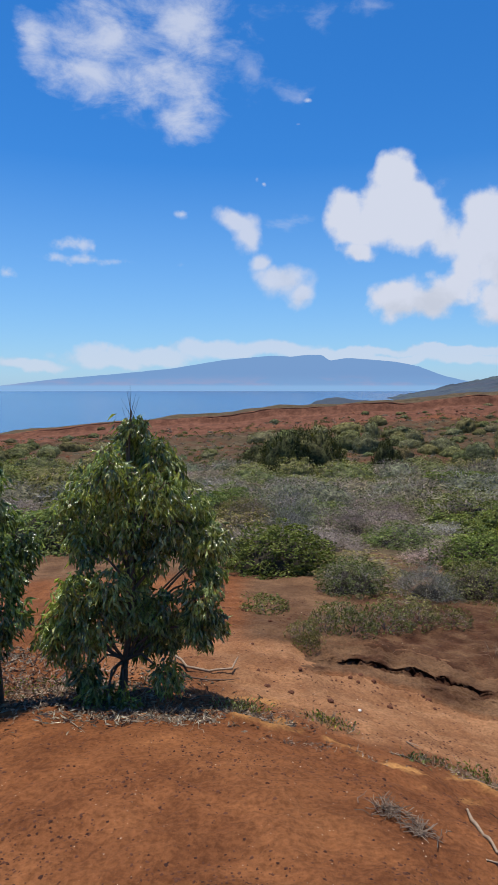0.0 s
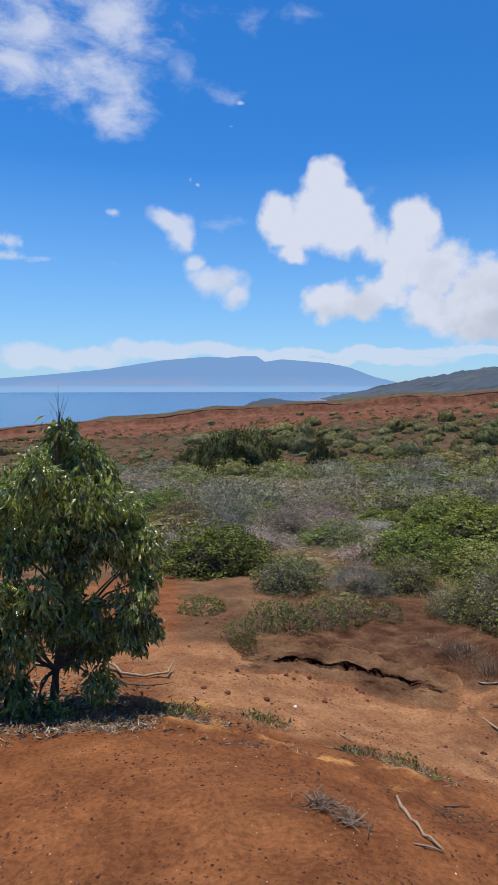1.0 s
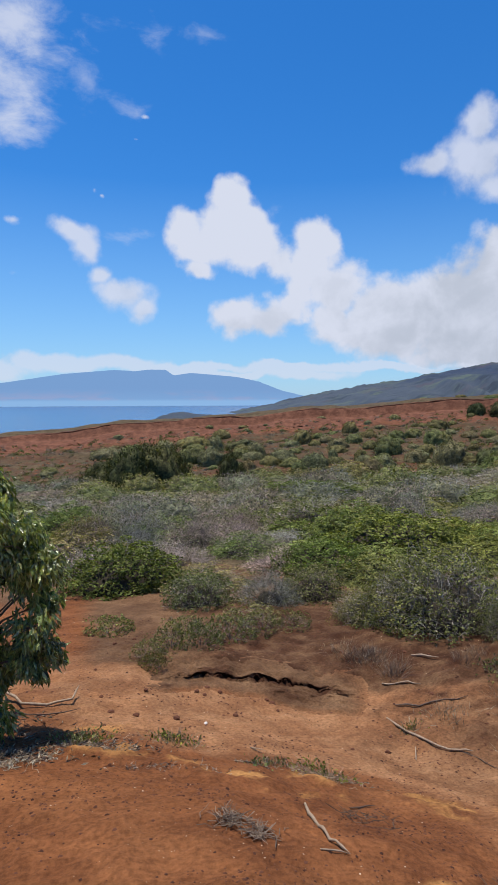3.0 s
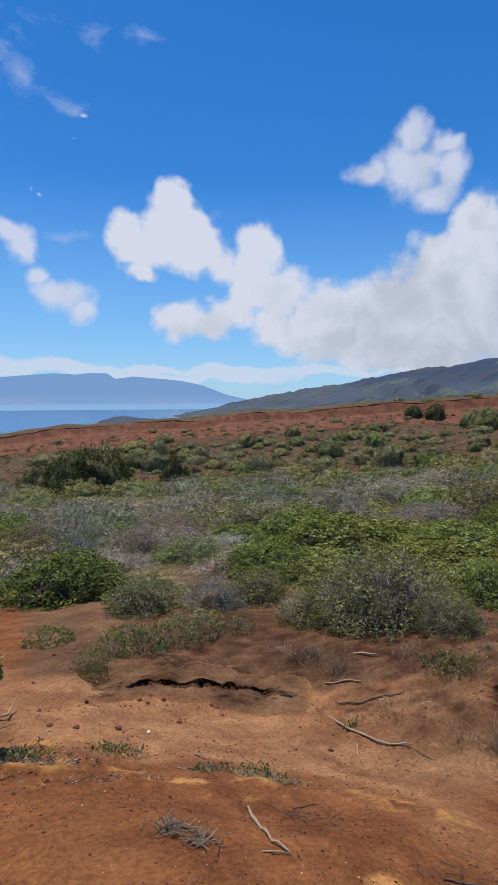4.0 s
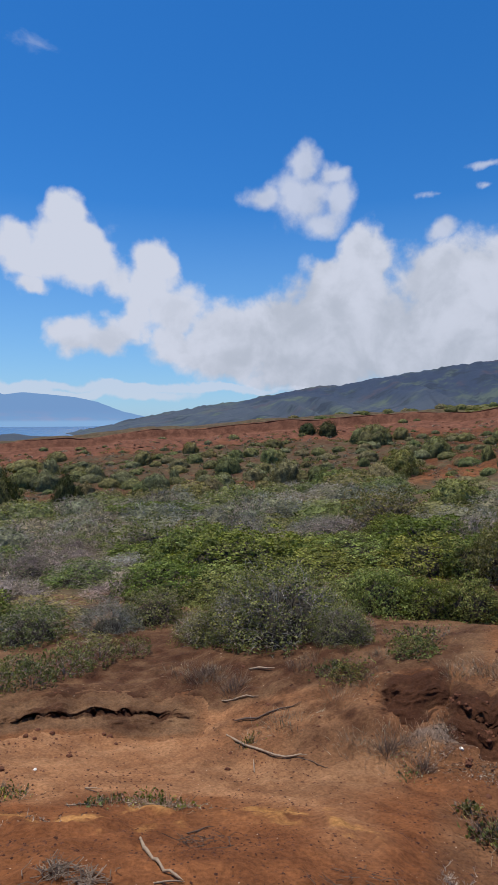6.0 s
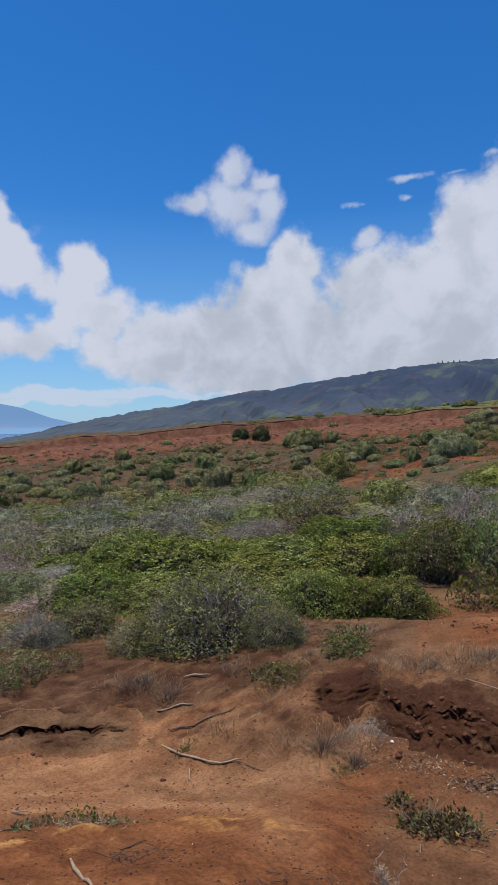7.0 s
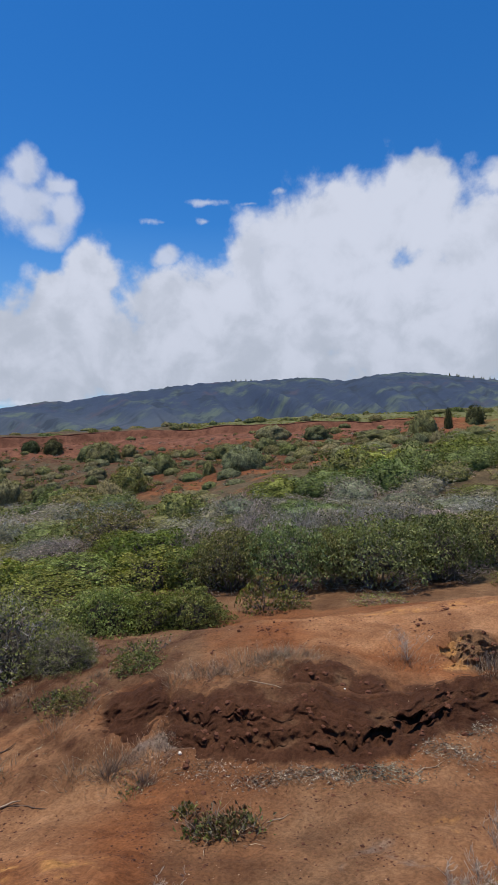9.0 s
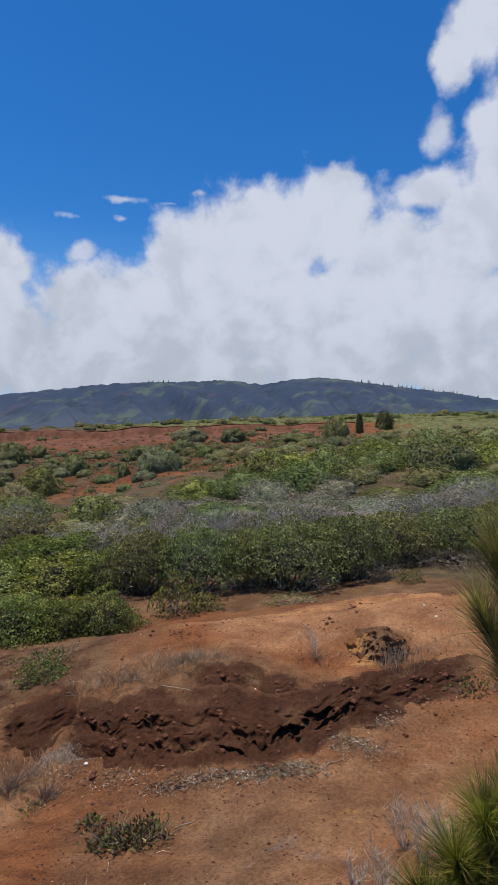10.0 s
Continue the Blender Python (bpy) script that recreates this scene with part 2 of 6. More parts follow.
def height(x, y, detail=True):
    """Height of the ground at x, y (arrays or numbers)."""
    x, y = np.asarray(x, float), np.asarray(y, float)
    r, az = np.hypot(x, y) + 1e-6, np.degrees(np.arctan2(x, y))
    # behind the camera the knoll simply goes on
    turn = np.where(az < -120, az + 360, az)
    a = np.clip(np.where(turn > 140, 140, turn), -60, 139.99) + 60
    j = np.clip((np.log(r) - np.log(0.1)) / (np.log(110) - np.log(0.1)) * 499, 0, 498.99)
    a0, j0 = a.astype(int), j.astype(int)
    fa, fj = a - a0, j - j0
    z = (TABLE[a0, j0] * (1 - fa) * (1 - fj) + TABLE[a0 + 1, j0] * fa * (1 - fj) + TABLE[a0, j0 + 1] * (1 - fa) * fj + TABLE[a0 + 1, j0 + 1] * fa * fj)
    back = sstep(110, 170, np.abs(az - 38))
    z = z * (1 - back) + back * (-1.4 - 0.02 * r)
    for k in range(len(BANKS)):
        edge, tall = bank_edge(k, az)
        face = sstep(0.26, 0.42, r - edge)
        z = z + tall * (face - sstep(-0.5, 0.9, r - edge))
    # the rim of the hillside: a low cliff with ribs below it
    rib = fbm(az * 0.8, az * 0, 4, 11, 0.6)
    rim = 79.5 + 0.08 * rib
    face = np.interp(az, (-27, -10, 0, 20, 45, 62, 75, 82), (0.3, 0.7, 0.9, 1.3, 1.4, 1.1, 0.7, 0.0), 0, 0)
    z = z + face * (sstep(-1.2, 0.4, r - rim) - sstep(-3.0, 3.0, r - rim))
    z = z + 0.16 * fbm(az * 1.1, r * 0.05, 4, 15, 0.55) * sstep(60, 70, r) * (1 - sstep(75, 79, r))
    # beyond the rim the land falls to the sea, and runs level under the mountain
    sea = 1 - sstep(14, 30, az)
    z = z - sea * sstep(86, 260, r) * 45 - 3 * sstep(200, 600, r)
    if detail:
        near = 1 - sstep(10, 25, r)
        z = z + near * (0.035 * fbm(x * 1.1, y * 1.1, 3, 21) + 0.014 * fbm(x * 6, y * 6, 4, 24, 0.6) * sstep(0.4, 2, r))
        gully = sstep(3.6, 4.4, r) * (1 - sstep(7.0, 9.0, r))
        z = z + gully * 0.022 * fbm(x * 3.2, y * 3.2, 3, 27)
        z = z + (1 - near) * 0.35 * fbm(x * 0.12, y * 0.12, 4, 31) * (1 - sstep(300, 600, r))
    return z + EYE


def ground(x, y):
    return float(height(np.array([x]), np.array([y]))[0])


def spot(az, r, lift=0.0):
    """The point of the ground at a bearing and a distance."""
    x, y = r * math.sin(radians(az)), r * math.cos(radians(az))
    return Vector((x, y, ground(x, y) + lift))


# ---- meshes ----
def mesh_of(name, verts, faces, smooth=False, attrs=None):
    """A mesh from arrays; faces: one array of triangles or quads."""
    verts, faces = np.asarray(verts, np.float32), np.asarray(faces, np.int32)
    me = bpy.data.meshes.new(name)
    n, k = faces.shape
    me.vertices.add(len(verts)), me.loops.add(n * k), me.polygons.add(n)
    me.vertices.foreach_set("co", verts.ravel())
    me.loops.foreach_set("vertex_index", faces.ravel())
    me.polygons.foreach_set("loop_start", np.arange(0, n * k, k, dtype=np.int32))
    me.polygons.foreach_set("use_smooth", np.full(n, smooth))
    for key, values in (attrs or {}).items():
        me.attributes.new(key, "FLOAT", "POINT").data.foreach_set("value", np.asarray(values, np.float32).ravel())
    me.update(calc_edges=True)
    return me


def part(name, me, material, parent=None, label=""):
    ob = new(name, me)
    me.materials.clear()
    me.materials.append(material)
    ob.parent = parent
    return tagged(ob, label)


def thing(name, m=None, label="", category="", group="", kind=""):
    ob = new(name)
    ob.empty_display_size = 0.1
    if m is not None:
        ob.matrix_basis = m
    return tagged(ob, label, category, group, kind)


class Pile:
    """Collects pieces of one mesh."""

    def __init__(self):
        self.v, self.f, self.count = [], [], 0

    def add(self, v, f):
        v, f = np.asarray(v, float), np.asarray(f, int)
        self.v.append(v)
        self.f.append(f + self.count)
        self.count += len(v)

    def mesh(self, name, smooth=False):
        return mesh_of(name, np.concatenate(self.v), np.concatenate(self.f), smooth)


def tube(pile, points, radii, sides=5):
    """A tapering round limb along points."""
    p = np.asarray(points, float)
    d = np.gradient(p, axis=0)
    d /= np.linalg.norm(d, axis=1)[:, None] + 1e-9
    up = np.where(np.abs(d[:, 2:3]) > 0.9, [[1.0, 0, 0]], [[0, 0, 1.0]])
    s = np.cross(d, up)
    s /= np.linalg.norm(s, axis=1)[:, None] + 1e-9
    w = np.cross(d, s)
    a = np.arange(sides) * 2 * np.pi / sides
    rings = p[:, None] + np.asarray(radii, float)[:, None, None] * (s[:, None] * np.cos(a)[None, :, None] + w[:, None] * np.sin(a)[None, :, None])
    k = len(p)
    i, j = np.meshgrid(np.arange(k - 1), np.arange(sides), indexing="ij")
    i, j = i.ravel(), j.ravel()
    n = (j + 1) % sides
    pile.add(rings.reshape(-1, 3), np.stack([i * sides + j, i * sides + n, (i + 1) * sides + n, (i + 1) * sides + j], 1))


def unit(v):
    return v / (np.linalg.norm(v, axis=-1, keepdims=True) + 1e-9)


def leaves(pile, at, along, length, width, rng, fold=0.25, belly=0.45, outward=None):
    """Pointed, slightly folded leaves: base, two sides and tip."""
    n = len(at)
    along = unit(along)
    side = unit(np.cross(along, unit(rng.normal(size=(n, 3))) if outward is None else outward))
    face = np.cross(side, along)
    length = (length * rng.uniform(0.65, 1.25, n))[:, None]
    width = (width * rng.uniform(0.7, 1.2, n))[:, None]
    mid = at + along * length * belly + face * length * 0.06
    tip = at + along * length - face * length * 0.08
    v = np.stack([at, mid + side * width * 0.5 + face * width * fold, tip, mid - side * width * 0.5 + face * width * fold], 1).reshape(-1, 3)
    pile.add(v, np.arange(4 * n).reshape(n, 4))


def blades(pile, at, along, length, width, rng, bend=0.5):
    """Long thin blades or needles of two bent joints."""
    n = len(at)
    along = unit(along)
    side = unit(np.cross(along, unit(rng.normal(size=(n, 3)))))
    length = (length * rng.uniform(0.6, 1.2, n))[:, None]
    drop = np.array([[0, 0, -1.0]]) * bend
    mid = at + along * length * 0.5
    tip = at + unit(along + drop * 0.5) * length
    w = side * width * 0.5
    v = np.stack([at - w, at + w, mid + w * 0.8, mid - w * 0.8, tip + w * 0.15, tip - w * 0.15], 1).reshape(-1, 3)
    b = (np.arange(n) * 6)[:, None]
    pile.add(v, np.concatenate([b + [0, 1, 2, 3], b + [3, 2, 4, 5]]))


# ---- materials ----
def surface(name, rough=0.9, spec=0.3):
    m = bpy.data.materials.new(name)
    m.use_nodes = True
    n = Nodes(m.node_tree)
    b = n.add("ShaderNodeBsdfPrincipled")
    b.inputs["Roughness"].default_value = rough
    b.inputs["Specular IOR Level"].default_value = spec
    n.link(b.outputs[0], n.add("ShaderNodeOutputMaterial").inputs[0])
    return m, n, b


def attr(n, key):
    return n.add("ShaderNodeAttribute", attribute_name=key).outputs["Fac"]


def bump(n, b, value, strength, distance):
    node = n.add("ShaderNodeBump")
    node.inputs["Strength"].default_value, node.inputs["Distance"].default_value = strength, distance
    n.link(value, node.inputs["Height"])
    n.link(node.outputs[0], b.inputs["Normal"])


def soil_material():
    m, n, b = surface("red_soil", 0.95, 0.12)
    where = n.add("ShaderNodeNewGeometry").outputs["Position"]
    broad = n.noise(where, 0.7, 5, 0.6)
    middle = n.noise(where, 4.5, 6, 0.55)
    fine = n.noise(where, 38.0, 5, 0.7)
    streak = n.noise(where, 2.6, 6, 0.6)
    red = n.mix(n.ramp(middle, 0.3, 0.7), (0.188, 0.070, 0.027), (0.262, 0.102, 0.039))
    red = n.mix(n.math("MULTIPLY", n.ramp(broad, 0.42, 0.7), 0.6), red, (0.31, 0.132, 0.052))
    pale = n.mix(n.ramp(streak, 0.35, 0.7), (0.30, 0.140, 0.064), (0.395, 0.205, 0.10))
    pale_mask = n.math("MULTIPLY_ADD", n.math("SUBTRACT", broad, 0.5), 1.6, attr(n, "pale"))
    col = n.mix(n.ramp(pale_mask, 0.25, 0.75), red, pale)
    brown_mask = n.math("MULTIPLY_ADD", n.math("SUBTRACT", broad, 0.5), 0.8, attr(n, "brown"))
    col = n.mix(n.ramp(brown_mask, 0.3, 0.8), col, n.mix(n.ramp(streak, 0.35, 0.7), (0.147, 0.078, 0.040), (0.222, 0.127, 0.067)))
    ochre_mask = n.math("MULTIPLY_ADD", n.math("SUBTRACT", middle, 0.5), 1.9, attr(n, "ochre"))
    col = n.mix(n.ramp(ochre_mask, 0.35, 0.85), col, (0.50, 0.25, 0.085))
    # darker red-brown soil; in the bank hollows it also paints in shade
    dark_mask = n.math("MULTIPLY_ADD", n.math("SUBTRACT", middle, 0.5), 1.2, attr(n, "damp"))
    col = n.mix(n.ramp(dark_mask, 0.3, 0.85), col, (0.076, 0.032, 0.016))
    grey_mask = n.math("MULTIPLY_ADD", n.math("SUBTRACT", middle, 0.5), 2.0, attr(n, "crust"))
    col = n.mix(n.math("MULTIPLY", n.ramp(grey_mask, 0.45, 0.9), 0.75), col, (0.23, 0.18, 0.145))
    turf = n.mix(n.ramp(n.noise(where, 0.9, 6, 0.7), 0.35, 0.65), (0.088, 0.066, 0.036), (0.145, 0.106, 0.058))
    col = n.mix(attr(n, "wall"), col, n.mix(n.ramp(n.noise(n.vec("MULTIPLY", where, (1.0, 1.0, 0.25)), 0.9, 6, 0.65), 0.35, 0.65), (0.145, 0.063, 0.040), (0.23, 0.104, 0.066)))
    turf_mask = n.math("MULTIPLY_ADD", n.math("SUBTRACT", n.noise(where, 0.55, 7, 0.72), 0.5), 2.2, attr(n, "turf"))
    col = n.mix(n.ramp(turf_mask, 0.35, 0.7), col, turf)
    grass_mask = n.math("MULTIPLY_ADD", n.math("SUBTRACT", n.noise(where, 0.35, 7, 0.7), 0.5), 1.4, attr(n, "grass"))
    col = n.mix(n.ramp(grass_mask, 0.3, 0.7), col, n.mix(n.ramp(n.noise(where, 1.3, 6, 0.7), 0.35, 0.65), (0.125, 0.12, 0.052), (0.185, 0.195, 0.075)))
    specks = n.add("ShaderNodeTexVoronoi")
    n.link(where, specks.inputs["Vector"])
    specks.inputs["Scale"].default_value = 30.0
    dots = n.math("MULTIPLY", n.math("SUBTRACT", 1.0, n.ramp(specks.outputs["Distance"], 0.04, 0.16)), n.ramp(n.noise(where, 2.0, 3), 0.5, 0.62))
    col = n.mix(n.math("MULTIPLY", dots, 0.7), col, (0.09, 0.035, 0.02))
    col = n.mix(1.0, col, n.mix(n.ramp(fine, 0.3, 0.7), (0.60, 0.58, 0.56), (1.10, 1.10, 1.10)), "MULTIPLY")
    mottle = n.ramp(n.noise(where, 1.5, 6, 0.65, 0.6), 0.34, 0.66)
    col = n.mix(1.0, col, n.mix(mottle, (0.70, 0.67, 0.66), (1.08, 1.08, 1.07)), "MULTIPLY")
    n.link(col, b.inputs["Base Color"])
    grit = n.noise(where, 140.0, 3, 0.6)
    rel = n.math("ADD", n.math("MULTIPLY", middle, 0.5), n.math("ADD", n.math("MULTIPLY", fine, 0.35), n.math("MULTIPLY", grit, 0.12)))
    rel = n.math("SUBTRACT", rel, n.math("MULTIPLY", dots, 0.12))
    bump(n, b, rel, 0.75, 0.05)
    return m


def leaf_material(name, dark, light, odd=None, odd_part=0.0, rough=0.7, through=0.32, spec=0.18):
    """Leaves that differ one by one, let some light through and shine a little."""
    m, n, b = surface(name, rough, spec)
    island = n.add("ShaderNodeNewGeometry").outputs["Random Per Island"]
    each = n.add("ShaderNodeObjectInfo").outputs["Random"]
    col = n.mix(island, dark, light)
    if odd:
        pick = n.math("GREATER_THAN", n.math("FRACT", n.math("MULTIPLY", island, 17.31)), 1 - odd_part)
        col = n.mix(pick, col, odd)
    patch = n.noise(n.add("ShaderNodeTexCoord").outputs["Object"], 4.0, 2.0)
    # fine mottle: leaf variation, with shade among the leaves put into the colour
    fleck = n.noise(n.add("ShaderNodeTexCoord").outputs["Object"], 21.0, 3.0, 0.65)
    col = n.mix(1.0, col, n.mix(n.ramp(fleck, 0.36, 0.64), (0.44, 0.46, 0.48), (1.34, 1.31, 1.2)), "MULTIPLY")
    bump(n, b, fleck, 0.6, 0.04)
    tone = n.math("MULTIPLY", n.math("MULTIPLY_ADD", each, 0.34, 0.60), n.math("MULTIPLY_ADD", n.ramp(patch, 0.32, 0.68), 0.8, 0.6))
    comb = n.add("ShaderNodeCombineXYZ")
    n.link(n.math("MULTIPLY_ADD", n.math("FRACT", n.math("MULTIPLY", each, 7.7)), 0.3, 0.85), comb.inputs[0])
    comb.inputs[1].default_value = comb.inputs[2].default_value = 1.0
    col = n.mix(1.0, n.vec("MULTIPLY", col, comb.outputs[0]), n.vec("SCALE", (1, 1, 1), None), "MULTIPLY")
    scale = [x for x in n.tree.nodes if x.bl_idname == "ShaderNodeVectorMath" and x.operation == "SCALE"][-1]
    n.link(tone, scale.inputs["Scale"])
    n.link(col, b.inputs["Base Color"])
    if through:
        t = n.add("ShaderNodeBsdfTranslucent")
        n.link(n.vec("MULTIPLY", col, (1.25, 1.3, 0.6)), t.inputs[0])
        mix = n.add("ShaderNodeMixShader")
        mix.inputs[0].default_value = through
        n.link(b.outputs[0], mix.inputs[1]), n.link(t.outputs[0], mix.inputs[2])
        out = [x for x in n.tree.nodes if x.bl_idname == "ShaderNodeOutputMaterial"][0]
        n.link(mix.outputs[0], out.inputs[0])
    return m


def bark_material(name, dark, light, scale=20.0):
    m, n, b = surface(name, 0.9, 0.2)
    where = n.add("ShaderNodeTexCoord").outputs["Object"]
    grain = n.noise(where, scale, 5, 0.65)
    island = n.add("ShaderNodeNewGeometry").outputs["Random Per Island"]
    col = n.mix(n.ramp(n.math("MULTIPLY_ADD", island, 0.5, n.math("MULTIPLY", grain, 0.8)), 0.3, 0.9), dark, light)
    n.link(col, b.inputs["Base Color"])
    bump(n, b, grain, 0.5, 0.004)
    return m


SOIL = soil_material()
GUM_LEAF = leaf_material("gum_leaf", (0.130, 0.195, 0.058), (0.377, 0.468, 0.150), (0.42, 0.46, 0.2), 0.15, 0.24, 0.36, 1.0)
GREEN_LEAF = leaf_material("green_leaf", (0.178, 0.220, 0.067), (0.393, 0.445, 0.152), (0.30, 0.28, 0.11), 0.12)
LIME_LEAF = leaf_material("lime_leaf", (0.132, 0.160, 0.034), (0.292, 0.329, 0.085), (0.28, 0.28, 0.09), 0.12)
FAR_GREEN = leaf_material("far_green_leaf", (0.125, 0.145, 0.048), (0.245, 0.27, 0.092), (0.25, 0.23, 0.12), 0.12)
FAR_LIME = leaf_material("far_lime_leaf", (0.17, 0.18, 0.036), (0.31, 0.325, 0.078), (0.27, 0.26, 0.1), 0.12)
OLIVE_LEAF = leaf_material("olive_leaf", (0.17, 0.175, 0.065), (0.33, 0.325, 0.135), (0.34, 0.29, 0.21), 0.2)
LOW_LEAF = leaf_material("low_plant_leaf", (0.12, 0.128, 0.04), (0.27, 0.275, 0.095), (0.30, 0.20, 0.11), 0.2)
RED_LEAF = leaf_material("reddish_leaf", (0.12, 0.07, 0.04), (0.26, 0.17, 0.085), (0.30, 0.28, 0.11), 0.25)
MIXED_LEAF = leaf_material("mixed_leaf", (0.165, 0.171, 0.057), (0.342, 0.336, 0.126), (0.25, 0.22, 0.17), 0.15)
DARK_LEAF = leaf_material("dark_leaf", (0.146, 0.171, 0.070), (0.329, 0.348, 0.160), (0.23, 0.21, 0.10), 0.12)
GREY_LEAF = leaf_material("grey_green_leaf", (0.15, 0.15, 0.09), (0.28, 0.272, 0.18), (0.30, 0.275, 0.215), 0.2)
SAGE_LEAF = leaf_material("sage_leaf", (0.190, 0.180, 0.091), (0.357, 0.332, 0.173), (0.235, 0.215, 0.15), 0.2)
HILL_LEAF = leaf_material("hill_leaf", (0.15, 0.155, 0.06), (0.30, 0.295, 0.115), (0.26, 0.23, 0.15), 0.15)
HILL_DARK = leaf_material("hill_dark_leaf", (0.139, 0.138, 0.055), (0.293, 0.276, 0.112), (0.2, 0.18, 0.12), 0.15)
TREE_LEAF = leaf_material("evergreen_leaf", (0.055, 0.065, 0.025), (0.12, 0.13, 0.05), (0.16, 0.15, 0.08), 0.1)
GREY_TWIG = leaf_material("grey_twig", (0.319, 0.271, 0.241), (0.638, 0.542, 0.487), None, 0, 0.9, 0.0, 0.1)
DRY_GRASS = leaf_material("dry_grass", (0.21, 0.165, 0.12), (0.44, 0.36, 0.27), (0.42, 0.36, 0.29), 0.3, 0.8, 0.1, 0.2)
NEEDLE = leaf_material("needle", (0.134, 0.175, 0.037), (0.370, 0.400, 0.088), (0.30, 0.20, 0.08), 0.08, 0.5, 0.45)
NEEDLE_DRY = leaf_material("brown_needle", (0.200, 0.170, 0.060), (0.380, 0.300, 0.120), (0.44, 0.30, 0.15), 0.25, 0.6, 0.4)
BARK = bark_material("gum_bark", (0.06, 0.04, 0.028), (0.16, 0.11, 0.075))
DEAD_WOOD = bark_material("dead_wood", (0.13, 0.085, 0.055), (0.38, 0.285, 0.195), 30.0)
DARK_WOOD = bark_material("dark_wood", (0.045, 0.03, 0.022), (0.14, 0.095, 0.07), 30.0)
BROWN_TWIG = bark_material("brown_twig", (0.10, 0.068, 0.048), (0.27, 0.20, 0.145), 30.0)
STEM = bark_material("scrub_stem", (0.07, 0.055, 0.05), (0.19, 0.16, 0.145), 25.0)
# near-black: inner branches with the shade inside the shrubs painted in
INNER_SHADE = bark_material("inner_branch", (0.018, 0.014, 0.010), (0.055, 0.045, 0.03), 12.0)
STONE_DARK = bark_material("dark_clod", (0.07, 0.027, 0.015), (0.22, 0.09, 0.045), 40.0)
CRUMB = bark_material("dark_crumb", (0.04, 0.016, 0.010), (0.12, 0.048, 0.026), 40.0)
PALE_CHIP = bark_material("pale_chip", (0.32, 0.20, 0.12), (0.62, 0.48, 0.36), 40.0)
PALE_TWIG = bark_material("pale_twig", (0.20, 0.15, 0.11), (0.45, 0.37, 0.29), 40.0)
STONE_PALE = bark_material("pale_stone", (0.45, 0.36, 0.28), (0.75, 0.70, 0.62), 40.0)
CHIP = leaf_material("leaf_litter", (0.15, 0.10, 0.068), (0.42, 0.335, 0.255), (0.50, 0.44, 0.36), 0.12, 0.85, 0.0, 0.15)


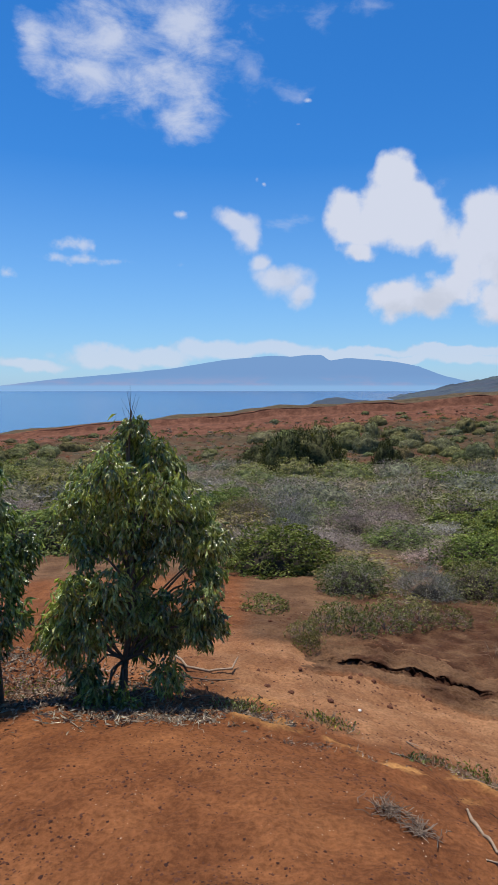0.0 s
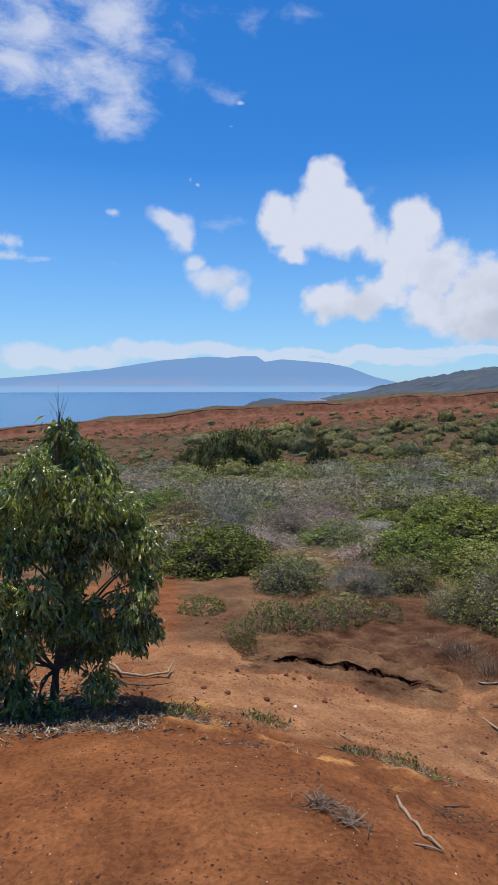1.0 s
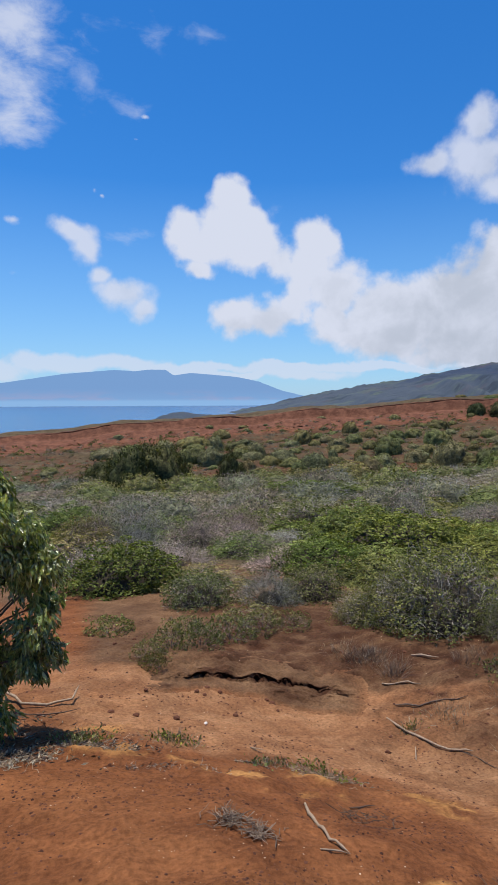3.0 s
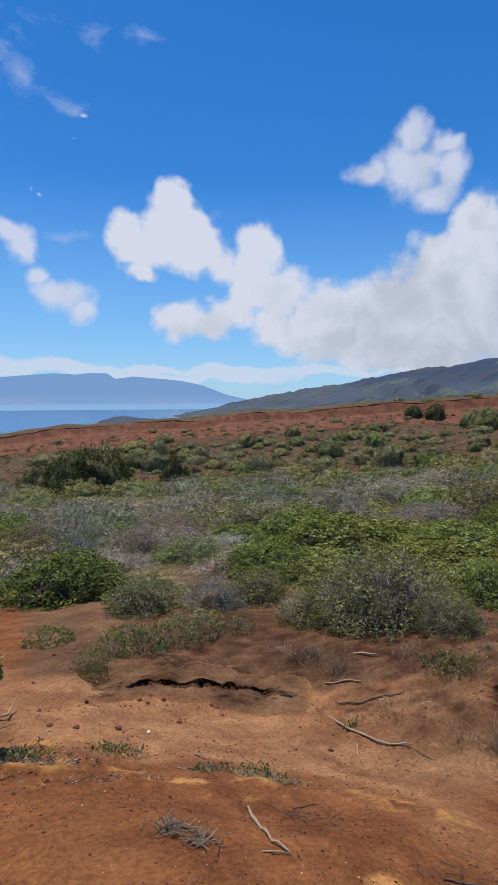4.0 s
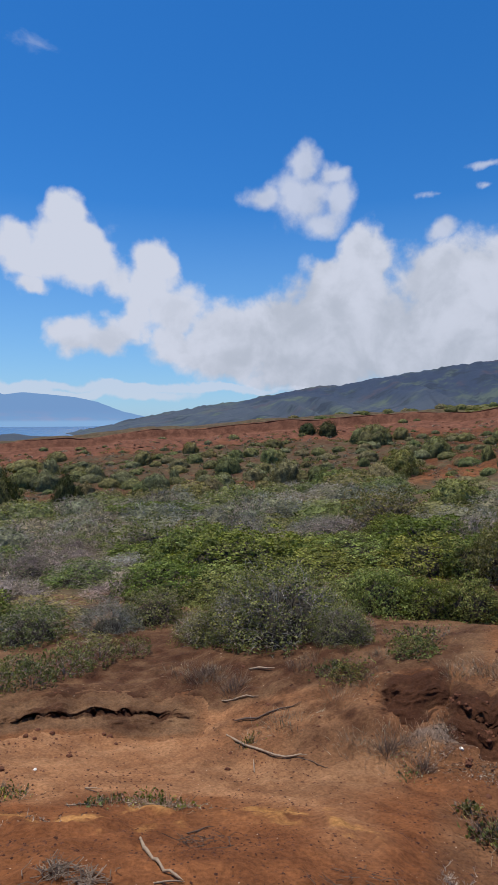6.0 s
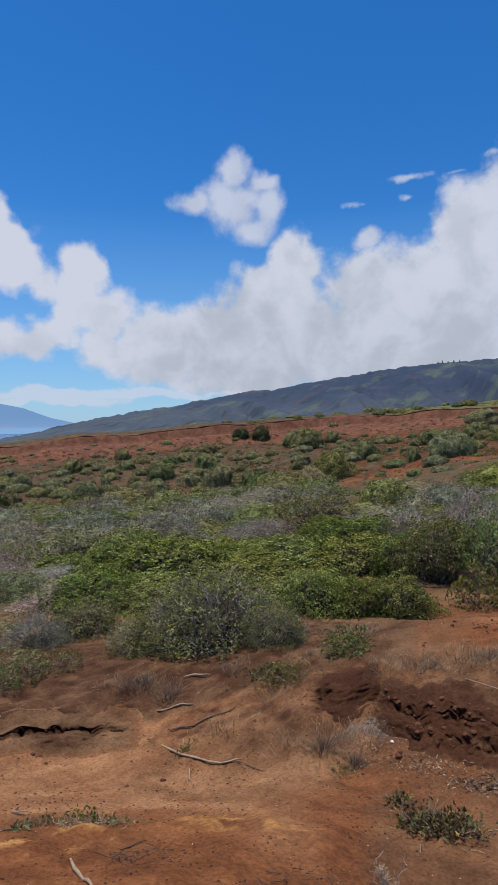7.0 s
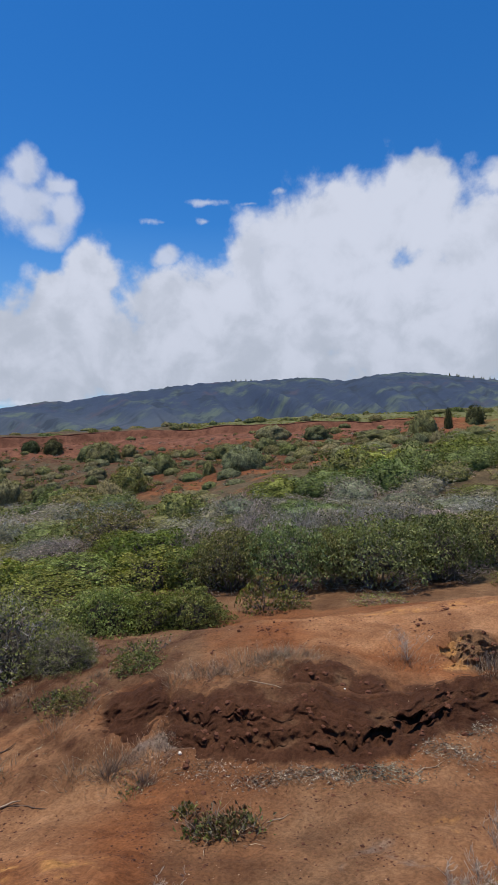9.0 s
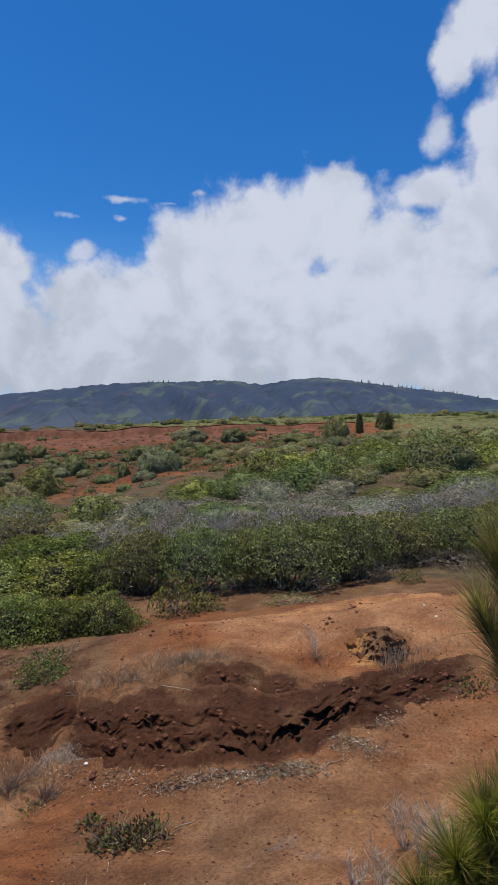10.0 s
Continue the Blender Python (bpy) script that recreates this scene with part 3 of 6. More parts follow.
# ---- the ground ----
def make_ground():
    az = np.concatenate([np.arange(-34, 104, 0.27), np.linspace(104, 326, 56)[:-1]])
    r = np.concatenate([np.geomspace(0.01, 1.3, 18)[:-1], np.geomspace(1.3, 8.0, 300)[:-1], np.geomspace(8, 66, 230)[:-1],
                        np.linspace(66, 90, 120)[:-1], np.geomspace(90, 4900, 46)])
    A, R = np.meshgrid(np.radians(az), r, indexing="ij")
    X, Y = R * np.sin(A), R * np.cos(A)
    Z = height(X, Y)
    AZ = np.degrees(np.arctan2(X, Y))
    pale = sstep(3.2, 4.4, R + 0.5 * fbm(X * 0.8, Y * 0.8, 3, 3)) * (1 - sstep(6.0, 7.0, R))
    pale *= np.interp(AZ, (-30, -6, 4, 24, 38, 50, 64, 75, 100), (0.2, 0.5, 0.9, 0.9, 0.75, 0.45, 0.4, 0.55, 0.6))
    pale = np.maximum(pale, 0.6 * sstep(56, 68, AZ) * sstep(5.8, 6.6, R) * (1 - sstep(8.5, 9.5, R)))
    pale = np.maximum(pale, 0.85 * sstep(58, 70, AZ) * sstep(2.0, 2.6, R) * (1 - sstep(4.4, 5.2, R)))
    pale = np.maximum(pale, 0.6 * np.exp(-((AZ - 43) / 8) ** 2) * sstep(2.1, 2.7, R) * (1 - sstep(4.2, 5.0, R)))
    damp = sstep(5.6, 6.1, R) * (1 - sstep(8.5, 9.5, R)) * sstep(6, 14, AZ) * (1 - sstep(40, 60, AZ)) * 0.62
    damp = np.maximum(damp, 0.62 * sstep(44, 50, R) * (1 - sstep(70, 76, R)))
    damp = np.maximum(damp, 0.5 * sstep(18, 34, AZ) * (1 - sstep(50, 60, AZ)) * sstep(4.0, 5.0, R) * (1 - sstep(7.5, 9.0, R)))
    damp = np.maximum(damp, 0.42 * sstep(38, 48, AZ) * (1 - sstep(70, 78, AZ)) * sstep(4.2, 4.8, R) * (1 - sstep(5.9, 6.4, R)))
    damp = np.maximum(damp, 0.7 * sstep(60, 63, AZ) * (1 - sstep(75, 79, AZ)) * sstep(4.7, 5.1, R) * (1 - sstep(5.75, 6.1, R)))
    # darker soil along the edges of the first two banks
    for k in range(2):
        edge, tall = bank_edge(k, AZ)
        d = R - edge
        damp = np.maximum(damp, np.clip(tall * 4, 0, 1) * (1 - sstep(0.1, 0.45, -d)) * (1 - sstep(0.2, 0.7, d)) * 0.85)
    wall = sstep(70, 74, R + 1.5 * fbm(AZ * 0.7, R * 0.1, 3, 9)) * (1 - sstep(79.8, 80.4, R)) * (1 - sstep(70, 82, AZ)) * 0.9
    brown = sstep(9, 11, R) * 0.9 * (1 - 0.75 * sstep(69, 74, R) * (1 - sstep(80.5, 82, R)))
    brown = np.maximum(brown, 0.6 * sstep(45, 52, AZ) * (1 - sstep(70, 84, AZ)) * sstep(2.0, 2.8, R) * (1 - sstep(4.6, 5.2, R)))
    brown = np.maximum(brown, 0.5 * sstep(12, 42, AZ) * (1 - sstep(68, 82, AZ)) * np.maximum(sstep(2.6, 4.2, R), sstep(44, 58, AZ) * sstep(1.5, 2.6, R)))
    brown = np.maximum(brown, 0.2 * np.exp(-((AZ - 11) / 9) ** 2) * (1 - sstep(3.0, 3.8, R)))
    brown = np.maximum(brown, 0.5 * sstep(62, 76, AZ) * sstep(2.0, 3.0, R))
    brown = np.maximum(brown, 0.95 * sstep(5.5, 6.1, R) * (1 - sstep(10, 11, R)) * sstep(-5, 3, AZ) * (1 - sstep(50, 60, AZ)))
    brown = brown * (1 - 0.75 * sstep(56, 68, AZ) * sstep(5.9, 6.6, R) * (1 - sstep(8.6, 9.2, R)))
    brown = brown * (1 - 0.6 * sstep(44, 50, AZ) * sstep(-4, 2, R - np.interp(AZ, (46, 57, 74, 89), (24, 33, 41, 62))) * (1 - sstep(80, 84, R)))
    lip = np.interp(AZ, (-27, -2, 8, 15, 22, 30, 40, 46), (3.45, 3.35, 3.15, 2.85, 3.1, 3.3, 3.2, 3.0))
    on_lip = np.interp(AZ, (-27, -4, 6, 14, 24, 38, 46, 52), (0.1, 0.5, 0.75, 0.75, 0.85, 0.9, 0.55, 0.0), 0, 0)
    wave = lip + 0.16 * fbm(AZ * 0.12, AZ * 0, 3, 51)
    on_lip = on_lip * np.clip(0.75 + 0.7 * fbm(AZ * 0.2, R * 2, 3, 55), 0.1, 1.3)
    ochre = on_lip * np.exp(-((R - wave - 0.1) / 0.22) ** 2) * 1.2
    Z = Z + on_lip * 0.05 * np.exp(-((R - wave) / 0.10) ** 2)
    ochre = np.maximum(ochre, 0.75 * np.exp(-((AZ - 1) / 6) ** 2 - ((R - 4.0) / 0.25) ** 2))
    ochre = np.maximum(ochre, 0.5 * np.exp(-((AZ - 78.3) / 2.2) ** 2 - ((R - 6.55) / 0.4) ** 2))
    ochre = np.maximum(ochre, 0.25 * np.exp(-((AZ - 76) / 9) ** 2 - ((R - 4.0) / 0.5) ** 2))
    ochre = np.maximum(ochre, 0.5 * sstep(60, 70, AZ) * np.exp(-((R - np.interp(AZ, (60, 80, 100), (7.5, 8.4, 8.8))) / 0.45) ** 2))
    ochre = np.maximum(ochre, 0.9 * np.exp(-((AZ - 36.5) / 4) ** 2 - ((R - 2.12) / 0.09) ** 2))
    ochre = np.maximum(ochre, 0.6 * np.exp(-((AZ - 22.5) / 2) ** 2 - ((R - 2.95) / 0.1) ** 2))
    crust = np.maximum(0.8 * np.exp(-((AZ - 50) / 3.5) ** 2 - ((R - 5.0) / 0.25) ** 2), 0.5 * np.exp(-((AZ - 72) / 7) ** 2 - ((R - 3.3) / 0.35) ** 2))
    turf = sstep(44, 52, R) * (0.57 - 0.14 * sstep(42, 50, AZ) - 0.75 * sstep(68, 75, R) * (1 - sstep(80.5, 82, R)))
    turf = np.where(R > 81.5, 0.85, turf) 
    turf = np.where(R > 90, 0.8, turf)
    turf = np.maximum(turf, 0.75 * sstep(11.5, 14, R) * (1 - sstep(44, 50, R)))
    reach = np.interp(AZ, (46, 49.6, 57, 65, 74, 81, 89, 98), (22, 29, 33, 37, 41, 47, 62, 70))
    turf = np.maximum(turf, 0.9 * sstep(50, 62, AZ) * sstep(14, 18, R) * (1 - sstep(0, 3, R - reach)))
    grass = np.maximum(sstep(80.5, 82.5, R) * sstep(40, 62, AZ) * 0.85, sstep(58, 68, R) * sstep(74, 82, AZ) * 0.75)
    ahead = 1 - sstep(95, 125, np.abs(AZ - 38))
    pale, brown, damp, turf = pale * ahead, brown * ahead, damp * ahead, np.where(R > 10, turf, turf * ahead)
    n, k = X.shape
    verts = np.stack([X, Y, Z], -1).reshape(-1, 3)
    i, j = np.meshgrid(np.arange(n), np.arange(k - 1), indexing="ij")
    i, j = i.ravel(), j.ravel()
    m = (i + 1) % n
    faces = np.stack([i * k + j, i * k + j + 1, m * k + j + 1, m * k + j], 1)
    pad = lambda q: np.broadcast_to(q, X.shape).ravel()
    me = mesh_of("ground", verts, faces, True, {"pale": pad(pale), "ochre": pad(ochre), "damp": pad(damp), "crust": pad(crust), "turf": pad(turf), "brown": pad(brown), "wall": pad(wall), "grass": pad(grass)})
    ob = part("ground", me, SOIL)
    tagged(ob, "bare red volcanic soil with ochre rims, gullies and scrubby hillside", "ground", kind="structure")


make_ground()


MOUND = np.array([(-0.46, -0.12), (-0.4, -0.01), (-0.3, 0.1), (-0.2, 0.23), (-0.11, 0.37), (-0.04, 0.51), (0.02, 0.63), (0.08, 0.74), (0.16, 0.85), (0.27, 0.94), (0.4, 1.0), (0.55, 1.0), (0.72, 0.9)])
# hollows washed into each mound: bearing, place up the profile, half width (degrees), half height, depth (m)
HOLLOWS = {
    0: [(5.2, 0.69, 0.4, 0.1, 0.1), (8.6, 0.55, 0.6, 0.1, 0.1), (10.8, 0.42, 1.9, 0.09, 0.3), (13.2, 0.4, 2.3, 0.1, 0.26), (15.6, 0.42, 2.4, 0.1, 0.28), (18.0, 0.49, 2.4, 0.1, 0.26), (20.2, 0.55, 1.9, 0.09, 0.29), (22.0, 0.56, 1.5, 0.07, 0.2), (23.4, 0.5, 1.0, 0.07, 0.14)],
    1: [(49.3, 0.35, 0.8, 0.09, 0.1), (50.6, 0.66, 0.4, 0.07, 0.07), (53.6, 0.55, 2.1, 0.1, 0.13), (55.1, 0.43, 1.2, 0.08, 0.09), (54.4, 0.31, 1.0, 0.05, 0.1), (58.0, 0.53, 1.6, 0.12, 0.14), (57.9, 0.32, 1.1, 0.05, 0.09), (59.3, 0.29, 1.6, 0.06, 0.13), (61.2, 0.3, 1.2, 0.04, 0.1), (65.0, 0.56, 1.4, 0.08, 0.1), (65.0, 0.33, 1.5, 0.07, 0.1)]
    + [(66.4, 0.22, 2.4, 0.07, 0.25), (69.0, 0.31, 2.3, 0.09, 0.29), (67.5, 0.38, 1.9, 0.08, 0.12), (71.6, 0.37, 2.7, 0.15, 0.32), (74.4, 0.53, 2.4, 0.19, 0.32), (76.7, 0.39, 1.4, 0.11, 0.25), (68.9, 0.73, 1.4, 0.05, 0.06), (74.8, 0.85, 1.8, 0.11, 0.09), (77.7, 0.76, 1.6, 0.11, 0.09), (79.5, 0.62, 1.2, 0.12, 0.07)],
    2: [(45.7, 0.58, 1.4, 0.16, 0.15)],
    3: [(64.5, 0.5, 1.0, 0.09, 0.07), (69.0, 0.55, 1.2, 0.08, 0.07)],
    4: [(79.0, 0.5, 0.7, 0.09, 0.1), (80.3, 0.62, 0.9, 0.07, 0.1), (81.2, 0.42, 0.8, 0.08, 0.1), (78.0, 0.35, 0.6, 0.06, 0.06)],
    5: [(86.2, 0.55, 0.8, 0.12, 0.12)],
}


CRUMBLED = []


def make_mounds():
    """Rounded banks of crumbling earth with hollows washed into their faces."""
    rng = np.random.RandomState(31)
    w = np.linspace(0, 1, 84)
    dr, dz = (np.interp(w, np.linspace(0, 1, len(MOUND)), MOUND[:, c]) for c in (0, 1))
    for k in range(len(BANKS)):
        bear, dist, _ = BANKS[k]
        az = np.arange(bear[0], bear[-1], math.degrees(0.014 / np.mean(dist)))
        edge, h = bank_edge(k, az)
        A, W = np.meshgrid(az, w, indexing="ij")
        rad = np.radians(A)
        arc, run = rad * np.mean(dist), W * 1.35
        at = lambda d: height((edge + d) * np.sin(np.radians(az)), (edge + d) * np.cos(np.radians(az)))[:, None]
        foot, top = at(-0.44), at(0.45)
        rough = fbm(arc * 3.2, run * 3.2, 3, 90 + k, 0.5)
        crumb = fbm(arc * 9, run * 9, 4, 97 + k, 0.6)
        hollow = np.full(A.shape, -1.0)
        for a, v, wide, tall, deep in HOLLOWS[k]:
            # crisp under the brow, running out softly below
            up = (W - v) / tall
            d = 1 - np.hypot((A - a) / wide, np.where(up > 0, up * 1.15, up * 0.9)) + 0.14 * fbm(arc * 4.5, run * 4.5, 2, 77 + k, 0.4)
            hollow = np.maximum(hollow, np.where(d > 0, deep * sstep(0.0, np.where(up > 0, 0.55, 0.85), d), -1))
        hollow = np.maximum(hollow, 0)
        hollow = hollow * ((0.2 if k == 0 else 0.24) + 0.12 * sstep(0.12, 0.3, hollow))
        brow = np.clip(np.maximum(np.roll(hollow, 6, 1), np.roll(hollow, 3, 1)) - hollow, 0, 0.2)
        face = sstep(0.12, 0.3, W) * (1 - sstep(0.7, 0.95, W))
        lumps = np.clip(np.abs(grad_noise(arc * 5.5, run * 7.5, 40 + k)) * 2.2, 0, 1) * (0.4 + sstep(0.0, 0.05, hollow)) * (0.3 if k in (0, 2) else 1.0)
        rugged = 0.5 + 1.2 * sstep(0.0, 0.04, hollow) + (1.6 if k == 4 else 0.0)
        R = edge[:, None] + dr[None] + hollow - 0.15 * brow - face * ((0.035 if k in (0, 2) else 0.06) * lumps + 0.03 * rough + 0.04 * np.abs(crumb) * rugged)
        Z = foot + (top - foot) * dz[None] + face * (0.03 * rough + 0.028 * crumb * rugged) - 0.3 * hollow + 0.1 * brow
        X, Y = R * np.sin(rad), R * np.cos(rad)
        land = height(X, Y)
        on = sstep(0.0, 0.11, h)[:, None] if k != 4 else sstep(0.02, 0.2, h[:, None] + 0.3 * fbm(arc * 3.5, run * 3.5, 3, 66))
        Z = (land - 0.03) * (1 - on) + Z * on
        Z = np.where(W > 0.82, np.minimum(Z, land + 0.012 - 0.08 * sstep(0.86, 1.0, W)), Z)
        Z = np.where(W < 0.12, np.minimum(Z, land + 0.012 - 0.08 * (1 - sstep(0.0, 0.1, W))), Z)
        fade = sstep(0.0, 0.22, W) * (1 - sstep(0.78, 1.0, W))
        if k in (1, 3, 4):
            loose = np.argwhere((on * face * (0.6 + rough) > 0.45) & (Z > land))
            for i, j in loose[rng.permutation(len(loose))[:(100, 20, 25)[(1, 3, 4).index(k)]]]:
                CRUMBLED.append((X[i, j], Y[i, j], Z[i, j]))
        n, m = A.shape
        i, j = (v.ravel() for v in np.meshgrid(np.arange(n - 1), np.arange(m - 1), indexing="ij"))
        faces = np.stack([i * m + j, (i + 1) * m + j, (i + 1) * m + j + 1, i * m + j + 1], 1)
        # hollows darkened in colour: dark earth, with recess shade painted in
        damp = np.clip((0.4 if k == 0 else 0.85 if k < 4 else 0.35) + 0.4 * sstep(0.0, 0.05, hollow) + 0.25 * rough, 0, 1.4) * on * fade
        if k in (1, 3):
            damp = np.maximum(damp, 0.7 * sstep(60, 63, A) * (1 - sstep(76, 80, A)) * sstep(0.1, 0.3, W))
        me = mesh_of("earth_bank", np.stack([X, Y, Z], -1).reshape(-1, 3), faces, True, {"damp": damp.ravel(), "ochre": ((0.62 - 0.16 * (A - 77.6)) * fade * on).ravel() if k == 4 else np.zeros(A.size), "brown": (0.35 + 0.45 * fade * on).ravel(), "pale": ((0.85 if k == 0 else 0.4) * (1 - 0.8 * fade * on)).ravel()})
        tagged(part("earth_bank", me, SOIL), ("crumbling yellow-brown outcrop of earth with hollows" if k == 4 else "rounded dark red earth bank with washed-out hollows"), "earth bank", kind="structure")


make_mounds()


# ---- sea, island, mountain ----
SEA = -38.0


def make_sea():
    m, n, b = surface("sea_water", 0.22, 0.5)
    where = n.add("ShaderNodeNewGeometry").outputs["Position"]
    patches = n.noise(n.vec("MULTIPLY", where, (0.002, 0.0007, 0.0)), 1.0, 4, 0.6)
    n.link(n.mix(n.ramp(patches, 0.35, 0.65), (0.030, 0.090, 0.20), (0.040, 0.11, 0.235)), b.inputs["Base Color"])
    bump(n, b, n.noise(where, 0.6, 5, 0.6), 0.25, 0.3)
    a = np.radians(np.arange(0, 360, 3))
    r = np.array([90.0, 400, 1500, 3000, 4950])
    A, R = np.meshgrid(a, r, indexing="ij")
    v = np.stack([R * np.sin(A), R * np.cos(A), np.full(A.shape, SEA)], -1).reshape(-1, 3)
    k, c = len(r), len(a)
    i, j = np.meshgrid(np.arange(c), np.arange(k - 1), indexing="ij")
    i, j = i.ravel(), j.ravel()
    q = (i + 1) % c
    ob = part("water", mesh_of("water", v, np.stack([i * k + j, i * k + j + 1, q * k + j + 1, q * k + j], 1)), m)
    tagged(ob, "calm deep blue sea below the hillside", "sea", kind="structure")


def skyline(name, material, line, far, near, base, ridges, label, seed, amp):
    """A range of hills: a silhouette of (bearing, degrees high) at one distance that falls towards the viewer in spurs."""
    az = np.arange(line[0][0], line[-1][0] + 0.01, 0.2)
    s = np.linspace(0, 1, 60)
    el = np.interp(az, [p[0] for p in line], [p[1] for p in line])
    top = far * np.tan(np.radians(el)) + EYE
    A, S = np.meshgrid(np.radians(az), s, indexing="ij")
    AZ = np.degrees(A)
    R = near + (far - near) * np.minimum(S / 0.9, 1) + np.maximum(S - 0.9, 0) * 10 * 300
    rise = np.clip(S / 0.9, 0, 1) ** 1.25
    spur = 1 - np.abs(fbm(AZ * ridges + 1.3 * S, S * 0.7 + AZ * 0.02, 4, seed, 0.45))
    Z = base + (top[:, None] - base) * rise
    Z += amp * (spur - 0.75) * np.sin(np.pi * np.clip(S / 0.9, 0, 1)) * np.clip((top[:, None] - base - 45) / 130, 0.04, 1)
    Z += amp * (0.03 * fbm(AZ * 1.6, S * 9, 3, seed + 9) + 0.04 * np.abs(fbm(AZ * ridges * 5, S * 3, 3, seed + 4))) * rise
    Z += amp * 0.012 * np.abs(fbm(AZ * 7, S * 40, 2, seed + 6)) * rise
    Z = np.where(S > 0.9, Z - (S - 0.9) * 10 * (Z - base) * 0.8, Z)
    v = np.stack([R * np.sin(A), R * np.cos(A), Z], -1).reshape(-1, 3)
    n, k = A.shape
    i, j = np.meshgrid(np.arange(n - 1), np.arange(k - 1), indexing="ij")
    i, j = i.ravel(), j.ravel()
    ob = part(name, mesh_of(name, v, np.stack([i * k + j, i * k + j + 1, (i + 1) * k + j + 1, (i + 1) * k + j], 1), True), material)
    return tagged(ob, label, "mountain", kind="structure")


def make_distance():
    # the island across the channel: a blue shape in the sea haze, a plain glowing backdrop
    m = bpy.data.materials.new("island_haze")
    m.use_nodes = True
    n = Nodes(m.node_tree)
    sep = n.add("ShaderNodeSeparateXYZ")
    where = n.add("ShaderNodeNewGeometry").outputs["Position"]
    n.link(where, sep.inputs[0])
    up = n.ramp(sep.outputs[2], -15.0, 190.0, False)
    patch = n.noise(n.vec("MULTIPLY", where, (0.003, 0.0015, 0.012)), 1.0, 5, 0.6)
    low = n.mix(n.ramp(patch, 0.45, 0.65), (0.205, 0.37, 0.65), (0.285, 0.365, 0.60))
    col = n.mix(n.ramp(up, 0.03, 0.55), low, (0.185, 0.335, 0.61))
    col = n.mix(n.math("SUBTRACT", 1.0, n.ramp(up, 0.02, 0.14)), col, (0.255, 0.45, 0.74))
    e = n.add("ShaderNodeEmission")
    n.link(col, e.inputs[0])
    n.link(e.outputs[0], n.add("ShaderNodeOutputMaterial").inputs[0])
    line = [(-34, -0.6), (-27, -0.4), (-23.3, -0.05), (-18.3, 0.6), (-13.2, 1.05), (-7.8, 1.6), (-2.3, 2.5), (0.5, 2.75), (2.2, 2.9), (4.2, 2.8), (5.5, 2.95), (7.1, 2.95), (7.9, 2.4), (9.5, 2.65), (12, 2.45), (14.1, 2.25), (16.2, 1.8), (18.5, 0.9), (21, 0.3), (24, -0.3), (27, -0.7)]
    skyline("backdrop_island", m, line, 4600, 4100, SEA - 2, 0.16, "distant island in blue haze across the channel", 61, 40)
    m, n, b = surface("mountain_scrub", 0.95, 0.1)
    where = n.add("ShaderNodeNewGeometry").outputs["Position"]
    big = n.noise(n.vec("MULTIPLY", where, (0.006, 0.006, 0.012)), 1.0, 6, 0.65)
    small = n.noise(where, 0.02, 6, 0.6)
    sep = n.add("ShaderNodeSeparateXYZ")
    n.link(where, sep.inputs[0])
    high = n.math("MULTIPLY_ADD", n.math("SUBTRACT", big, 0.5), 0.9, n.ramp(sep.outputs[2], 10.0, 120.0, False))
    # distance haze painted into the base colour: blue-grey, darker and bluer higher up
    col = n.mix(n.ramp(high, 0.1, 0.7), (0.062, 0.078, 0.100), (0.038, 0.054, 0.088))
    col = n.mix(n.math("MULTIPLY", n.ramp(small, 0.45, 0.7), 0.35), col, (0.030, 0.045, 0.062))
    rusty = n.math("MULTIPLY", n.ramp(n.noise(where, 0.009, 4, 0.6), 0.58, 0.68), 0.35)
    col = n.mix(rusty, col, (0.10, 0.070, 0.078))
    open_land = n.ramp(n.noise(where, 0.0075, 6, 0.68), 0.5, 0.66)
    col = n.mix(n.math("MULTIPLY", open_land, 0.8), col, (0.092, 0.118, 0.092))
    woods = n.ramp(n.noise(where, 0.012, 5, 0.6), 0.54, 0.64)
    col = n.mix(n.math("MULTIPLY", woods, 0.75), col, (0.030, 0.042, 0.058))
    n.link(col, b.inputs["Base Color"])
    bump(n, b, small, 0.5, 6.0)
    line = [(11.5, -1.9), (14, -1.05), (17.3, -0.45), (20.4, 0.3), (24, 0.95), (28.4, 1.65), (30, 1.8), (34, 2.6), (37.9, 3.3), (40, 3.3), (43, 3.9), (48.3, 4.65), (52.6, 5.2), (56, 5.4), (60, 5.55), (63.1, 5.7), (65.5, 5.45), (67, 5.3), (69.8, 5.9), (72, 6.0), (74.2, 5.9), (77, 5.5), (79.6, 5.1), (84.7, 4.4), (88.7, 3.7), (95, 3.2), (110, 2.6), (125, 2.0)]
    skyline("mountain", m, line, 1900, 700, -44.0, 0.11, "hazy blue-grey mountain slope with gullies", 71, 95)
    low = [(5.0, -2.6), (6.4, -1.6), (7.6, -1.25), (8.8, -1.15), (10, -1.35), (11.5, -1.45), (14, -1.7), (16, -2.2)]
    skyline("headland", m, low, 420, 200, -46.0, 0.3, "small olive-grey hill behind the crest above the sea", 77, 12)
    near = [(62.2, 2.2), (63.2, 3.0), (64.2, 3.6), (65.5, 4.7), (66.9, 5.35), (68.5, 5.6), (70.4, 5.7), (73, 5.65), (76, 5.4), (79.6, 4.9), (84.7, 4.25), (88.7, 3.5), (95, 3.0), (110, 2.4), (125, 1.8)]
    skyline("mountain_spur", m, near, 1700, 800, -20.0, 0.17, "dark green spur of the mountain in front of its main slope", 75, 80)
    return line


make_sea()
RIDGE = make_distance()


